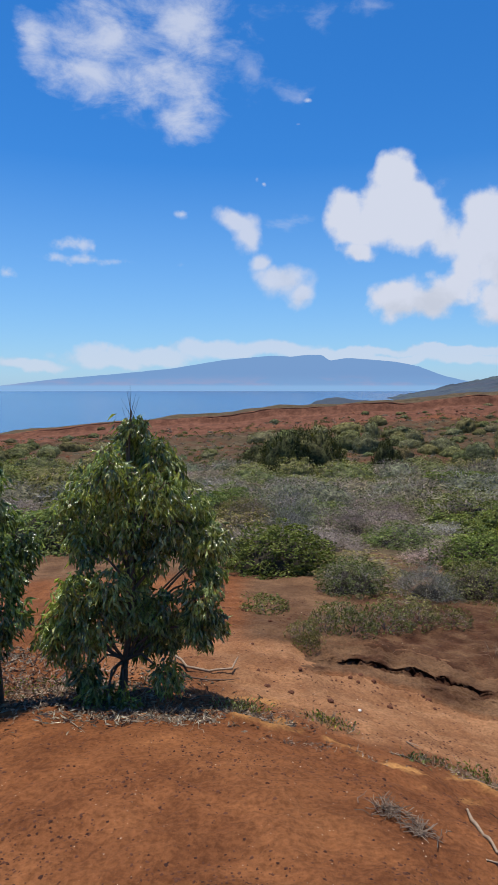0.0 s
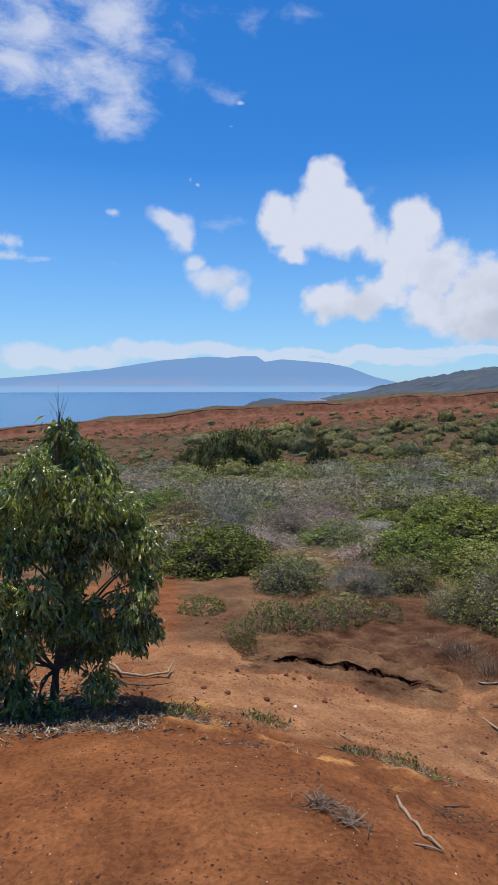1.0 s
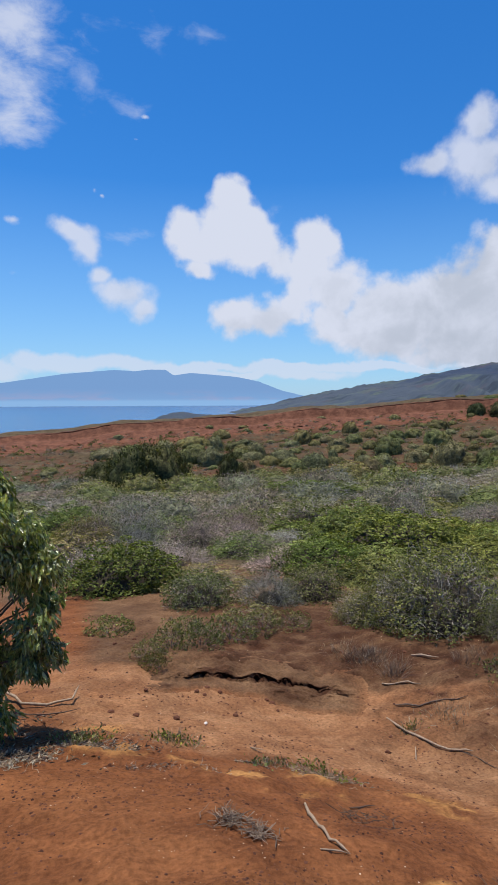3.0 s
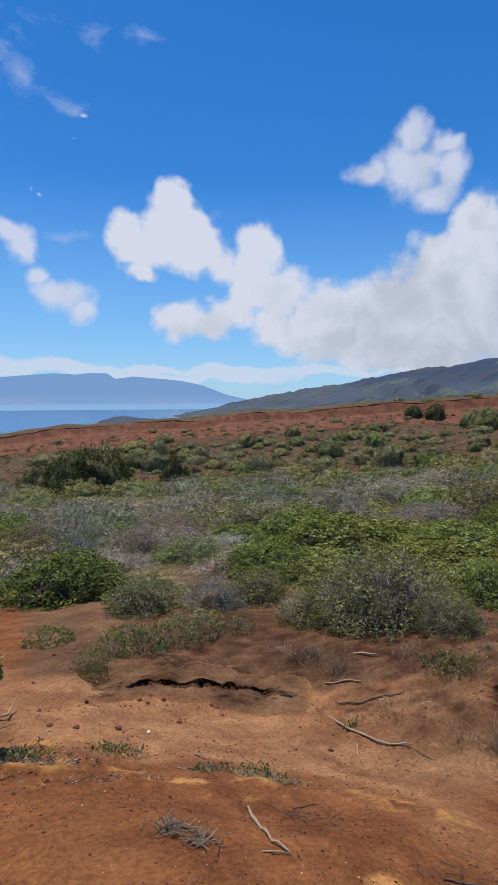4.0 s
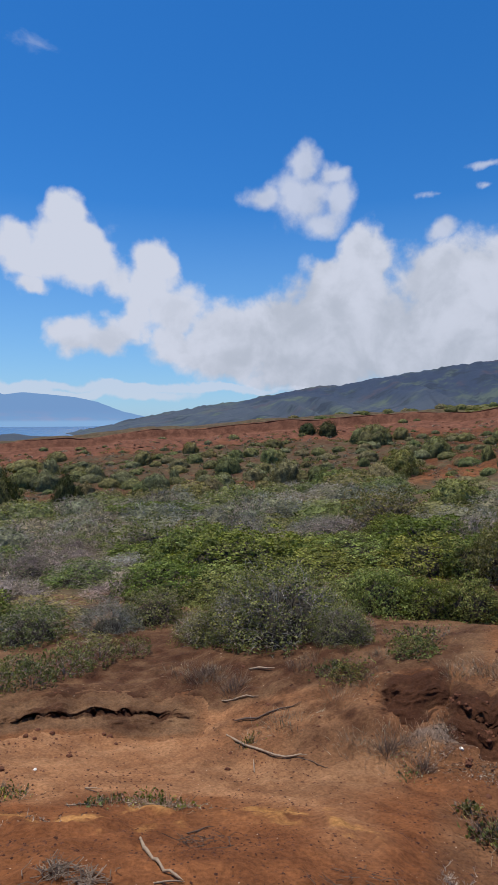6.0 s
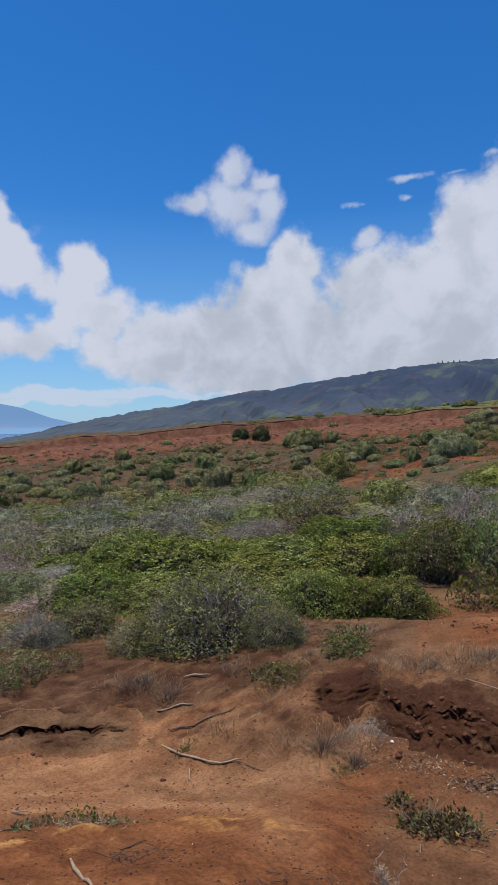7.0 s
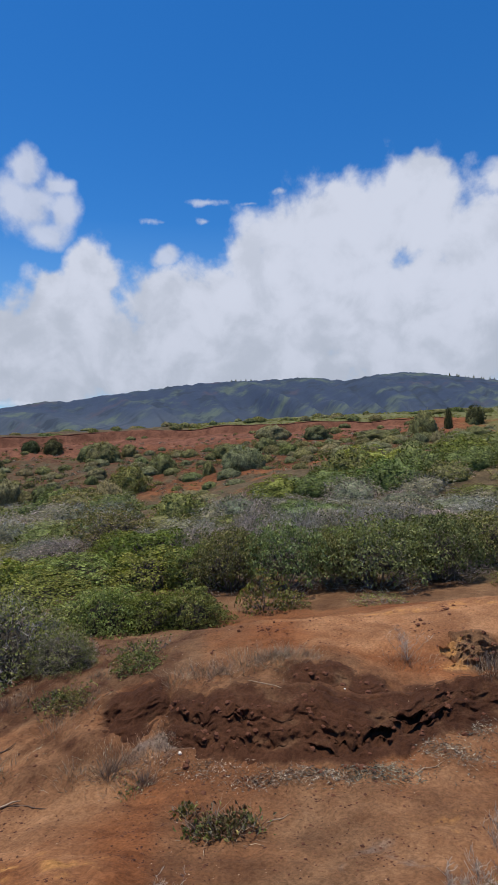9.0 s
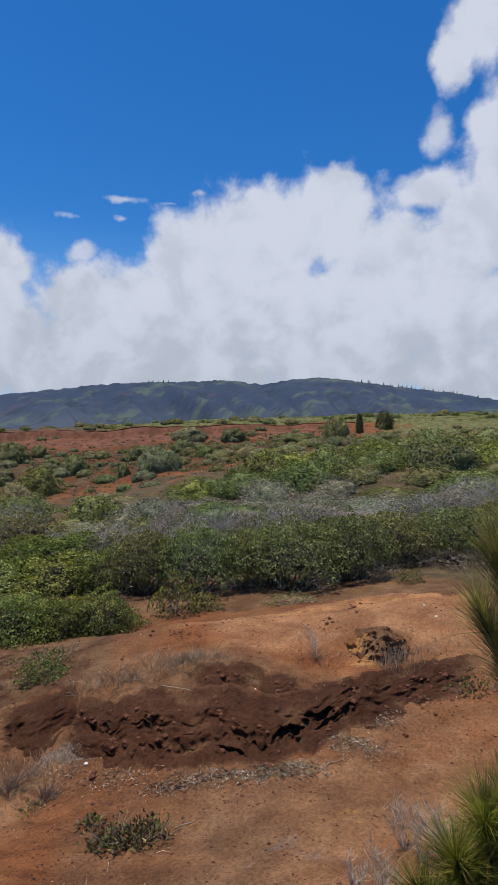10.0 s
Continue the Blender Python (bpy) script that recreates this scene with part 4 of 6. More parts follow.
# ---- trees ----
def gum_tree(name, clumps, trunk_to, seed, label):
    """A small gum tree: (sideways, up, radius) clumps of hanging leaves in metres round the foot, limbs reaching to each of them."""
    rng = np.random.RandomState(seed)
    foot = thing(name, None, label, "tree")
    wood, crown, tips = Pile(), Pile(), Pile()
    stem = [np.array([0, 0, -0.05])]
    for k in range(1, 9):
        f = k / 8
        stem.append(np.array([trunk_to[0] * f + 0.04 * math.sin(5 * f), 0.03 * math.sin(7 * f), trunk_to[1] * f]))
    tube(wood, stem, np.linspace(0.026, 0.005, 9), 7)
    for u, h, rad in clumps:
        limbs = Pile()
        d = rng.uniform(-1, 1) * (0.12 + rad) if h > 0.3 else rng.uniform(-0.32, -0.14)
        c = np.array([u, d, h])
        start = stem[int(np.clip((h - 0.25) / trunk_to[1] * 8, 1, 7))]
        mid = (start + c) / 2 + np.array([0, 0, 0.07]) + rng.normal(0, 0.03, 3)
        tube(limbs, [start, (start + mid) / 2 + rng.normal(0, 0.015, 3), mid, c], [0.012, 0.010, 0.008, 0.004], 5)
        limb = part("limb", limbs.mesh("limb", True), BARK, foot)
        for _ in range(5):
            twig = Pile()
            e = c + rng.normal(0, rad * 0.6, 3) - np.array([0, 0, rad * 0.2])
            tube(twig, [c, (c + e) / 2 + np.array([0, 0, 0.03]), e], [0.004, 0.003, 0.0015], 4)
            part("twig", twig.mesh("twig", True), BARK, limb)
        count = int(3000 * rad)
        # leaves hang in short sprays from points of the clump
        sprays = c + unit(rng.normal(size=(max(count // 9, 3), 3))) * rad * rng.uniform(0.25, 1.0, (max(count // 9, 3), 1)) ** 0.6
        at = np.repeat(sprays, 9, 0) + rng.normal(0, 0.022, (len(sprays) * 9, 3))
        along = np.array([0, 0, -1.0]) + rng.normal(0, 0.42, at.shape) + 0.35 * unit(at - c)
        leaves(crown, at, along, 0.074, 0.022, rng, 0.2, 0.4)
    tall, limbs = stem[-1], Pile()
    for k in range(10):
        a = rng.normal(0, 0.06, 3) + np.array([0, 0, 0.16])
        b0 = tall - np.array([0, 0, 0.25 * rng.rand()])
        tube(limbs, [b0, b0 + a * 0.5, b0 + a], [0.0018, 0.0013, 0.0008], 3)
    part("trunk", wood.mesh("trunk", True), BARK, foot)
    tagged(part("top_twig", limbs.mesh("top_twig", True), BARK, foot), kind="stuff")
    part("crown", crown.mesh("crown"), GUM_LEAF, foot, "glossy drooping green leaves")
    return foot


def px(u, v, r=23):
    """Sideways and up from the foot, from a drawing of the tree at 240 units to the metre."""
    return ((u - 205) / 240, (1225 - v) / 240, r / 240)


FIRST = [px(*c) for c in ((237, 775, 22), (231, 810, 32), (271, 815, 28), (191, 832, 28), (162, 872, 36), (214, 867, 40), (271, 867, 42), (300, 844, 24), (133, 924, 38), (185, 930, 44), (237, 930, 44), (294, 924, 44), (334, 913, 34), (156, 964, 30), (208, 964, 34), (260, 976, 34), (317, 964, 38), (357, 953, 30))]  # the upper tier
FIRST += [px(*c) for c in ((346, 999, 34), (369, 987, 22), (334, 1045, 34), (369, 1039, 22), (340, 1091, 34), (334, 1125, 24), (363, 1096, 20))]  # the lobe that hangs down on one side
FIRST += [px(*c) for c in ((145, 1022, 34), (191, 1016, 34), (237, 1028, 30), (127, 1068, 36), (173, 1068, 40), (225, 1068, 44), (277, 1074, 34), (116, 1108, 30), (156, 1102, 30), (237, 1114, 36), (283, 1125, 30), (277, 1160, 22), (248, 1142, 26), (99, 1097, 20))]  # the lower tier
FIRST += [px(*c) for c in ((156, 1160, 24), (185, 1195, 36), (196, 1228, 34), (170, 1222, 28), (208, 1208, 28))]  # the shoots round the foot
tree = gum_tree("gum_tree", FIRST, px(242, 745)[:2], 3, "small gum tree with drooping glossy green leaves on red soil")
tree.matrix_basis = Matrix.Translation(spot(-13.2, 3.95)) @ pose(0, 0, 0, 0, 0, 13.2)
SECOND = [px(*c) for c in ((150, 800, 40), (185, 850, 42), (195, 910, 50), (130, 900, 55), (205, 970, 44), (230, 1000, 34), (250, 960, 26), (215, 1050, 40), (150, 1000, 60), (110, 1060, 50), (190, 1100, 34), (80, 980, 55), (120, 840, 45), (160, 1130, 36))]
tree = gum_tree("gum_tree", SECOND, px(150, 770)[:2], 9, "gum sapling with drooping green leaves beside a taller one")
tree.matrix_basis = Matrix.Translation(spot(-24.3, 4.1)) @ pose(0, 0, 0, 0, 0, 24.3)


# ---- shrubs ----
def dome_points(rng, n, rough=0.25, low=-0.05):
    """Points spread evenly over an uneven dome of radius and height 1."""
    k = rng.permutation(n) + 0.5
    z = 1 - k / n * (1 - low)
    a = k * 2.399963 + rng.uniform(0, 6.28)
    ring = np.sqrt(np.clip(1 - z * z, 0, 1))
    d = unit(np.stack([ring * np.cos(a), ring * np.sin(a), z], 1) + rng.normal(0, 0.5 / math.sqrt(n), (n, 3)))
    bulge = 1 + rough * fbm(d[:, 0] * 2.1 + rng.rand() * 50, d[:, 1] * 2.1 + d[:, 2] * 1.7, 3, 5)
    return d * bulge[:, None]


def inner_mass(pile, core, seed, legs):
    """The closed inside of a shrub, leafy or painted near-black as shade: an uneven lumpy dome."""
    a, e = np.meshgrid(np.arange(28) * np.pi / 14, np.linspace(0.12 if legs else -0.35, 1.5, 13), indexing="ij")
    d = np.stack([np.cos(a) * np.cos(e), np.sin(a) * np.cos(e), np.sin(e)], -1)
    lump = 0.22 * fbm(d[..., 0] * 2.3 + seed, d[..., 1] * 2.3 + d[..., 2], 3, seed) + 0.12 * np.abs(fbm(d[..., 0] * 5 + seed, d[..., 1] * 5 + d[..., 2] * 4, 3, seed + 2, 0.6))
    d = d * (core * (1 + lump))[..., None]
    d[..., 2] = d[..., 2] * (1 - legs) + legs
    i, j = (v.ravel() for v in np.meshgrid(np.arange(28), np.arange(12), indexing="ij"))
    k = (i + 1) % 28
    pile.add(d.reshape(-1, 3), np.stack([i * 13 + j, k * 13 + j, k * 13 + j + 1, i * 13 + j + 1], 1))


def shrub(name, label, material, seed, count, size, wide=0.5, twigs=0, twig_mat=None, group="", spiky=0.0, legs=0.0, core=0.0, clump=34, ball=0.17, leafy=False):
    """A shrub of radius 1 and height 1: stems, a core painted near-black as inner shade unless leafy, round clumps of
    leaves on an uneven dome, then bare twigs.
    """
    rng = np.random.RandomState(seed)
    foot = thing(name, None, label, "shrub", group)
    clumps = max(count // clump, 8)
    c = dome_points(rng, clumps) * rng.uniform(0.66, 0.92, (clumps, 1))
    c[:, 2] = c[:, 2] * (1 - legs) + legs
    stems = Pile()
    for k in range(min(clumps, 16)):
        e = c[k * clumps // 16 % clumps]
        s = np.array([e[0] * 0.12, e[1] * 0.12, -0.05])
        tube(stems, [s, s * 0.6 + e * 0.3 + rng.normal(0, 0.03, 3), e * 0.95], [0.022, 0.014, 0.005], 4)
    tagged(part("stem", stems.mesh("stem"), STEM, foot), kind="stuff")
    # a closed dark dome stands in for the shade between the leaf clumps
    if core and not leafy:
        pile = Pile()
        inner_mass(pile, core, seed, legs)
        part("branch_tangle", pile.mesh("branch_tangle", True), INNER_SHADE, foot, "solid core of inner branches painted near-black as shade")
    if count:
        per = count // clumps
        n = clumps * per
        # each clump is a ball whose upper, outer side carries the leaves
        d = unit(rng.normal(size=(n, 3)) + np.array([0, 0, 0.7]) + 0.5 * np.repeat(unit(c), per, 0))
        reach = np.repeat(ball * rng.uniform(0.65, 1.3, (clumps, 1)), per, 0) * rng.uniform(0.75, 1.05, (n, 1))
        at = np.repeat(c, per, 0) + d * reach * np.array([1, 1, 0.8])
        at[:, 2] = np.maximum(at[:, 2], 0.02)
        away = d + rng.normal(0, 0.42, d.shape)
        along = np.cross(away, rng.normal(size=at.shape)) + np.array([0, 0, spiky])
        pile = Pile()
        leaves(pile, at, along, size, size * wide, rng, 0.2, 0.5, unit(away))
        if leafy:
            inner_mass(pile, core, seed, legs)
        part("foliage", pile.mesh("foliage", True), material, foot)
    if twigs:
        p = dome_points(rng, twigs, 0.25)
        at = p * rng.uniform(0.5, 0.82, (twigs, 1))
        pile = Pile()
        blades(pile, at, unit(p) * 0.8 + rng.normal(0, 0.6, p.shape) + np.array([0, 0, 0.25]), 0.15, 0.0055 if twigs > 4000 else 0.0075 if count + twigs > 3600 else 0.009, rng, 0.1)
        tagged(part("twig", pile.mesh("twig"), twig_mat or GREY_TWIG, foot, "bare grey twigs"), kind="stuff")
    return foot


BARE = "leafless grey thorny shrub on the scrub flat"
KINDS = {}


def near_kinds():
    k = KINDS
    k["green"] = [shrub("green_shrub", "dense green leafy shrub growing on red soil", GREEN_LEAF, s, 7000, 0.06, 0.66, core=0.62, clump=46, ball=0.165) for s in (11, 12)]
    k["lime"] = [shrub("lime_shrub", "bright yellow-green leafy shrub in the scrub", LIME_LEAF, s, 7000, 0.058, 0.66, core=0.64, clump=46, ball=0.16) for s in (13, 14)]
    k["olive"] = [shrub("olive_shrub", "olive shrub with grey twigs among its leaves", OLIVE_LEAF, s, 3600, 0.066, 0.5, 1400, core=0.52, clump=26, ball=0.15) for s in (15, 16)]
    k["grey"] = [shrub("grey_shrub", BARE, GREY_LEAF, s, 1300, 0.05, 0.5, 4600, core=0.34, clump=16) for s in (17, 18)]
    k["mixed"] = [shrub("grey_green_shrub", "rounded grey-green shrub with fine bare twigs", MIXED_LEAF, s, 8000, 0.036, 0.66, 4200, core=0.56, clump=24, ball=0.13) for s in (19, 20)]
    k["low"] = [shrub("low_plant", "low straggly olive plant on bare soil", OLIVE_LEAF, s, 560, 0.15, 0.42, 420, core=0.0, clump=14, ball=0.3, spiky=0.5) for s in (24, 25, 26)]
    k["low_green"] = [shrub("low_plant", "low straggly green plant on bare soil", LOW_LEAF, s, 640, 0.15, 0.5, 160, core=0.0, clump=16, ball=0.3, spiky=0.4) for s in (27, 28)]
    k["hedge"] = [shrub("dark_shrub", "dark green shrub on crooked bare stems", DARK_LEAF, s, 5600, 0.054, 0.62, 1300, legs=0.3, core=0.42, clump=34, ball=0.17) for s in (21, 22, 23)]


def far_kinds():
    k = KINDS
    k["m_green"] = [shrub("green_shrub", "leafy green shrub in the dense scrub", FAR_GREEN, s, 2400, 0.072, 0.75, core=0.76, leafy=True, clump=30, ball=0.2) for s in (31, 32, 33)]
    k["m_lime"] = [shrub("lime_shrub", "yellow-green leafy mound in the scrub", FAR_LIME, s, 2400, 0.072, 0.75, core=0.76, leafy=True, clump=30, ball=0.2) for s in (34, 35)]
    k["m_olive"] = [shrub("olive_shrub", "olive-brown shrub in the dense scrub", OLIVE_LEAF, s, 1300, 0.08, 0.65, 600, core=0.74, leafy=True, clump=16, ball=0.2) for s in (36, 37)]
    k["m_grey"] = [shrub("grey_shrub", BARE, GREY_LEAF, s, 520, 0.08, 0.5, 1900, core=0.62, leafy=True, clump=10) for s in (38, 39, 40)]
    k["h_grey"] = [shrub("grey_cushion_shrub", "rounded grey-green shrub on the eroded hillside", SAGE_LEAF, s, 1800, 0.066, 0.8, core=0.83, leafy=True, clump=7, ball=0.10) for s in (41, 42, 43)]
    k["h_dark"] = [shrub("dark_cushion_shrub", "dark rounded shrub on the eroded hillside", HILL_DARK, s, 1800, 0.066, 0.8, core=0.83, leafy=True, clump=7, ball=0.10) for s in (44, 45)]
    k["h_olive"] = [shrub("olive_cushion_shrub", "olive rounded shrub on the eroded hillside", HILL_LEAF, s, 1800, 0.066, 0.8, core=0.83, leafy=True, clump=7, ball=0.10) for s in (46, 47)]
    k["tall"] = [shrub("dark_tree", "dark feathery evergreen tree at the foot of the hillside", TREE_LEAF, s, 3000, 0.085, 0.4, spiky=0.8, core=0.82, leafy=True, clump=18, ball=0.2) for s in (48, 49)]


near_kinds()
far_kinds()
USED = set()
place_rng = random.Random(5)


def plant(kind, az, r, radius, tall, group="", sink=0.03, turn=None):
    """Sets a shrub of that kind, radius and height on the ground; the first of each kind is used itself."""
    ob = place_rng.choice(KINDS[kind])
    p = spot(az, r)
    m = Matrix.Translation(p - Vector((0, 0, sink))) @ pose(0, 0, 0, 0, 0, place_rng.uniform(0, 360) if turn is None else turn) @ Matrix.Diagonal((radius, radius * place_rng.uniform(0.85, 1.15), tall, 1))
    if ob.name in USED:
        ob = copy_thing(ob, m @ Matrix.Diagonal([1 / v for v in ob.scale] + [1]))
    else:
        USED.add(ob.name)
        ob.matrix_basis = m
    if group:
        tagged(ob, group=group)
    return ob


# the front of the scrub, bush by bush: kind, bearing, distance, radius, height
FRONT = [
    ("lime", 2.9, 10.8, 1.12, 0.85), ("olive", 10.4, 9.1, 0.63, 0.6), ("grey", 17.7, 9.1, 0.63, 0.59), ("olive", 22.0, 9.6, 0.62, 0.61), ("mixed", 35.2, 7.9, 1.2, 1.02), ("mixed", 31.6, 8.0, 0.85, 0.76),
    ("mixed", 28.0, 8.2, 0.64, 0.47), ("mixed", 41.0, 7.0, 0.49, 0.44), ("grey", 31.3, 8.7, 0.71, 0.69), ("green", 15.3, 14.8, 1.22, 0.48), ("olive", 24.5, 11.5, 0.95, 0.44),
    ("grey", 4.4, 17.9, 1.63, 1.36), ("olive", -0.7, 16.2, 0.91, 1.05), ("olive", 14.7, 21.1, 1.18, 0.87), ("lime", 21.7, 32.6, 2.69, 0.81), ("green", 27.7, 15.8, 1.57, 1.09),
    ("lime", 35.7, 14.8, 1.22, 0.56), ("green", 42.1, 14.7, 1.34, 0.62), ("grey", 10.3, 16.0, 0.76, 0.78),
]
FRONT_GREEN = [
    ("green", 44.7, 9.5, 0.74, 0.7), ("lime", 48.9, 9.4, 0.61, 0.6), ("green", 26.3, 16.9, 1.68, 1.14), ("lime", 35.0, 15.3, 1.26, 0.71), ("green", 48.7, 15.5, 1.54, 0.77),
    ("olive", 41.7, 15.0, 0.84, 0.72), ("low_green", 47.6, 6.3, 0.24, 0.18), ("green", 52.9, 12.9, 0.84, 0.95), ("lime", 33.5, 17.6, 1.3, 0.48), ("low_green", 48.6, 6.3, 0.27, 0.15),
    ("green", 52.6, 9.4, 0.62, 0.66), ("low_green", 59.6, 10.3, 0.5, 0.6), ("low_green", 62.3, 10.4, 0.35, 0.26),
]
HEDGE = [
    ("hedge", 56.3, 12.4, 0.91, 1.26), ("hedge", 61.3, 12.1, 1.09, 1.35), ("hedge", 66.1, 12.4, 0.77, 1.1), ("hedge", 70.4, 12.2, 1.23, 1.38), ("hedge", 75.8, 13.2, 1.12, 1.4),
    ("hedge", 76.1, 14.9, 1.26, 1.08), ("hedge", 80.4, 15.2, 1.29, 1.22), ("hedge", 85.4, 15.8, 1.33, 1.2), ("hedge", 88.3, 16.0, 1.17, 1.25), ("low_green", 82.0, 12.7, 0.29, 0.25),
    ("low", 71.0, 10.4, 0.49, 0.15), ("olive", 68.6, 12.8, 0.48, 0.86), ("green", 55.3, 14.9, 0.84, 0.73), ("grey", 53.5, 14.8, 1.2, 1.3), ("grey", 58.0, 15.2, 1.2, 1.55),
    ("grey", 63.5, 15.4, 1.2, 1.65), ("grey", 68.0, 15.2, 1.2, 1.6), ("grey", 73.5, 15.4, 1.2, 1.65),
]
for row in FRONT + FRONT_GREEN + HEDGE:
    plant(*row, group="shrubs at the edge of the bare soil")
# low plants on the bank above the gully and on the path
LOW = [
    ("low", 5.6, 6.1, 0.2, 0.21), ("low", 7.7, 6.6, 0.25, 0.3), ("low", 10.8, 6.6, 0.28, 0.3), ("low", 13.8, 7.0, 0.28, 0.32), ("low", 16.9, 7.4, 0.31, 0.26),
    ("low", 20.1, 7.6, 0.26, 0.22), ("low", 9.4, 7.2, 0.28, 0.22), ("low_green", 5.9, 5.8, 0.15, 0.16), ("low_green", 1.6, 7.5, 0.32, 0.23), ("low", 15.5, 8.0, 0.46, 0.2),
    ("low_green", 41.9, 5.9, 0.21, 0.11),
]
for row in LOW:
    plant(*row, group="low plants on the bare soil", sink=0.01)


def green_reach(a):
    """How far out the green carpet of the slope goes at a bearing."""
    return float(np.interp(a, (46, 49.6, 57, 65, 74, 81, 89, 98), (22, 29, 33, 37, 41, 47, 62, 70)))


def scatter_scrub():
    """The dense scrub on the flat, and the shrubs of the hillside."""
    rng = random.Random(21)
    r = 11.4
    while r < 47:
        step = 1.2 + 0.035 * r
        az = -31 + rng.random() * 3
        while az < 98:
            a, q = az + rng.uniform(-1, 1) * 30 / r, r + rng.uniform(-0.5, 0.5) * step
            az += math.degrees(step * 1.3 / r)
            if a > 50 and q < 14.2 or q < 13 and a < -2 or q < 12 and a < 6:
                continue
            v = float(fbm(np.array([q * math.sin(radians(a)) * 0.13]), np.array([q * math.cos(radians(a)) * 0.13]), 2, 77)[0]) + rng.uniform(-0.25, 0.25)
            carpet = a > 46 + max(0, 30 - q) * 1.1 and q > 24.5 + 4.5 * min(max((a - 50) / 8, 0), 1) + 1.2 * math.sin(a * 0.35)
            if carpet and q > green_reach(a) + rng.uniform(-2, 2):
                if rng.random() < 0.55:
                    plant(rng.choice(("h_grey", "h_olive", "h_olive", "h_dark")), a, q, rng.uniform(0.4, 0.9), rng.uniform(0.3, 0.6), group="shrubs on the hillside", sink=0.05)
                continue
            if carpet:
                kind = "m_lime" if v > 0.05 else "m_green" if v > -0.25 else "h_olive" if v > -0.4 else "m_olive"
                tall = 1.15
            elif 20 < a < 52 and q < 19:
                kind, tall = ("m_lime" if v > 0.2 else "m_green" if v > -0.12 else "m_olive" if v > -0.32 else "m_grey"), 0.95
            else:
                kind = "m_grey" if v > (-0.35 if a > 50 else -0.14) else "m_olive" if v > -0.34 else "m_green"
                tall = 0.95
            if q > 36 and not carpet and kind == "m_green":
                kind = "m_olive"
            if q < 23:
                kind = kind[2:]
            size = step * rng.uniform(0.65, 1.0) * (1.1 if carpet else 1)
            tall *= rng.choice((0.65, 0.9, 1.15, 1.5)) * rng.uniform(0.85, 1.15) * (0.68 + 0.01 * q) * (0.72 if q < 14 else 1.0)
            plant(kind, a, q, size, tall, group="dense scrub on the flat", sink=0.08)
        r += step
    r = 47.5
    while r < 79:
        az = -31 + rng.random() * 4
        while az < 98:
            a, q = az + rng.uniform(-1, 1), r + rng.uniform(-1, 1)
            az += math.degrees(rng.uniform(2.4, 5.4) / r) * (0.7 if az > 60 else 1)
            if q > 70 + 4 * math.sin(a * 0.3) and rng.random() < 0.86:
                continue
            if a < 2 and -9 < a and 50 < q and rng.random() < 0.6:
                continue
            carpet = a > 56 and q < green_reach(a)
            kind = ("m_green" if rng.random() < 0.45 else "m_lime") if carpet else "h_dark" if rng.random() < 0.18 else "h_olive" if rng.random() < 0.5 else "h_grey"
            s = rng.uniform(1.0, 1.9) if carpet else rng.uniform(0.45, 1.2) if q < 64 else rng.uniform(0.35, 0.85)
            plant(kind, a, q, s, s * rng.uniform(0.4, 0.6) if carpet else s * rng.uniform(0.6, 0.9), group="shrubs on the hillside", sink=0.05)
        r += 2.2


scatter_scrub()
for k in range(70):
    plant(place_rng.choice(("h_olive", "h_grey", "m_green", "h_dark")), place_rng.uniform(30, 98), place_rng.uniform(82.5, 96), place_rng.uniform(0.5, 1.3), place_rng.uniform(0.35, 0.8), group="shrubs on the rim")
# the larger rounded shrubs of the hillside
CUSHIONS = [
    ("h_olive", 9.8, 65.3, 1.82, 0.85), ("h_grey", 12.0, 59.5, 1.04, 1.38), ("h_dark", 20.6, 63.7, 1.19, 1.14), ("h_dark", 25.2, 66.7, 1.04, 0.97), ("h_dark", 28.8, 54.0, 1.27, 1.06),
    ("h_dark", 33.4, 68.4, 1.49, 0.82), ("h_grey", 34.6, 50.3, 1.31, 1.51), ("h_olive", 33.7, 58.4, 1.27, 0.88), ("h_grey", 31.7, 51.3, 1.12, 0.77), ("h_grey", 21.8, 48.4, 1.35, 1.11),
    ("h_olive", 22.0, 44.7, 0.78, 0.85), ("h_olive", 27.6, 45.8, 1.08, 1.1), ("h_olive", 26.9, 44.0, 0.82, 0.46), ("h_dark", 28.5, 50.4, 0.79, 0.75), ("h_grey", 18.6, 52.9, 1.38, 0.88),
    ("h_grey", 16.0, 55.5, 1.04, 1.18), ("h_grey", 18.0, 46.8, 0.64, 0.71), ("h_grey", 20.0, 45.8, 0.57, 0.57),
]
CUSHIONS_BELOW_RIM = [
    ("h_grey", 24.6, 46.5, 0.58, 0.65), ("m_green", 39.3, 46.3, 1.37, 1.44), ("h_olive", 37.7, 49.5, 0.93, 0.99), ("h_grey", 43.6, 47.4, 0.74, 1.32), ("h_dark", 42.7, 68.1, 2.31, 1.6),
    ("h_grey", 43.0, 63.7, 1.19, 0.58), ("h_olive", 37.8, 61.9, 0.85, 0.6), ("h_olive", 42.2, 54.2, 0.61, 0.61), ("h_grey", 11.6, 54.0, 1.34, 1.31), ("h_grey", 15.3, 46.5, 0.73, 1.34),
    ("h_olive", 26.2, 51.4, 0.58, 0.8), ("h_grey", 23.6, 52.2, 0.49, 0.88), ("h_olive", 10.0, 55.6, 1.21, 1.16), ("h_grey", 1.5, 63.3, 1.96, 0.85), ("h_olive", 3.8, 63.6, 1.38, 0.79),
    ("h_grey", 6.9, 62.7, 1.17, 1.1), ("h_dark", 12.6, 70.8, 1.24, 0.85),
]
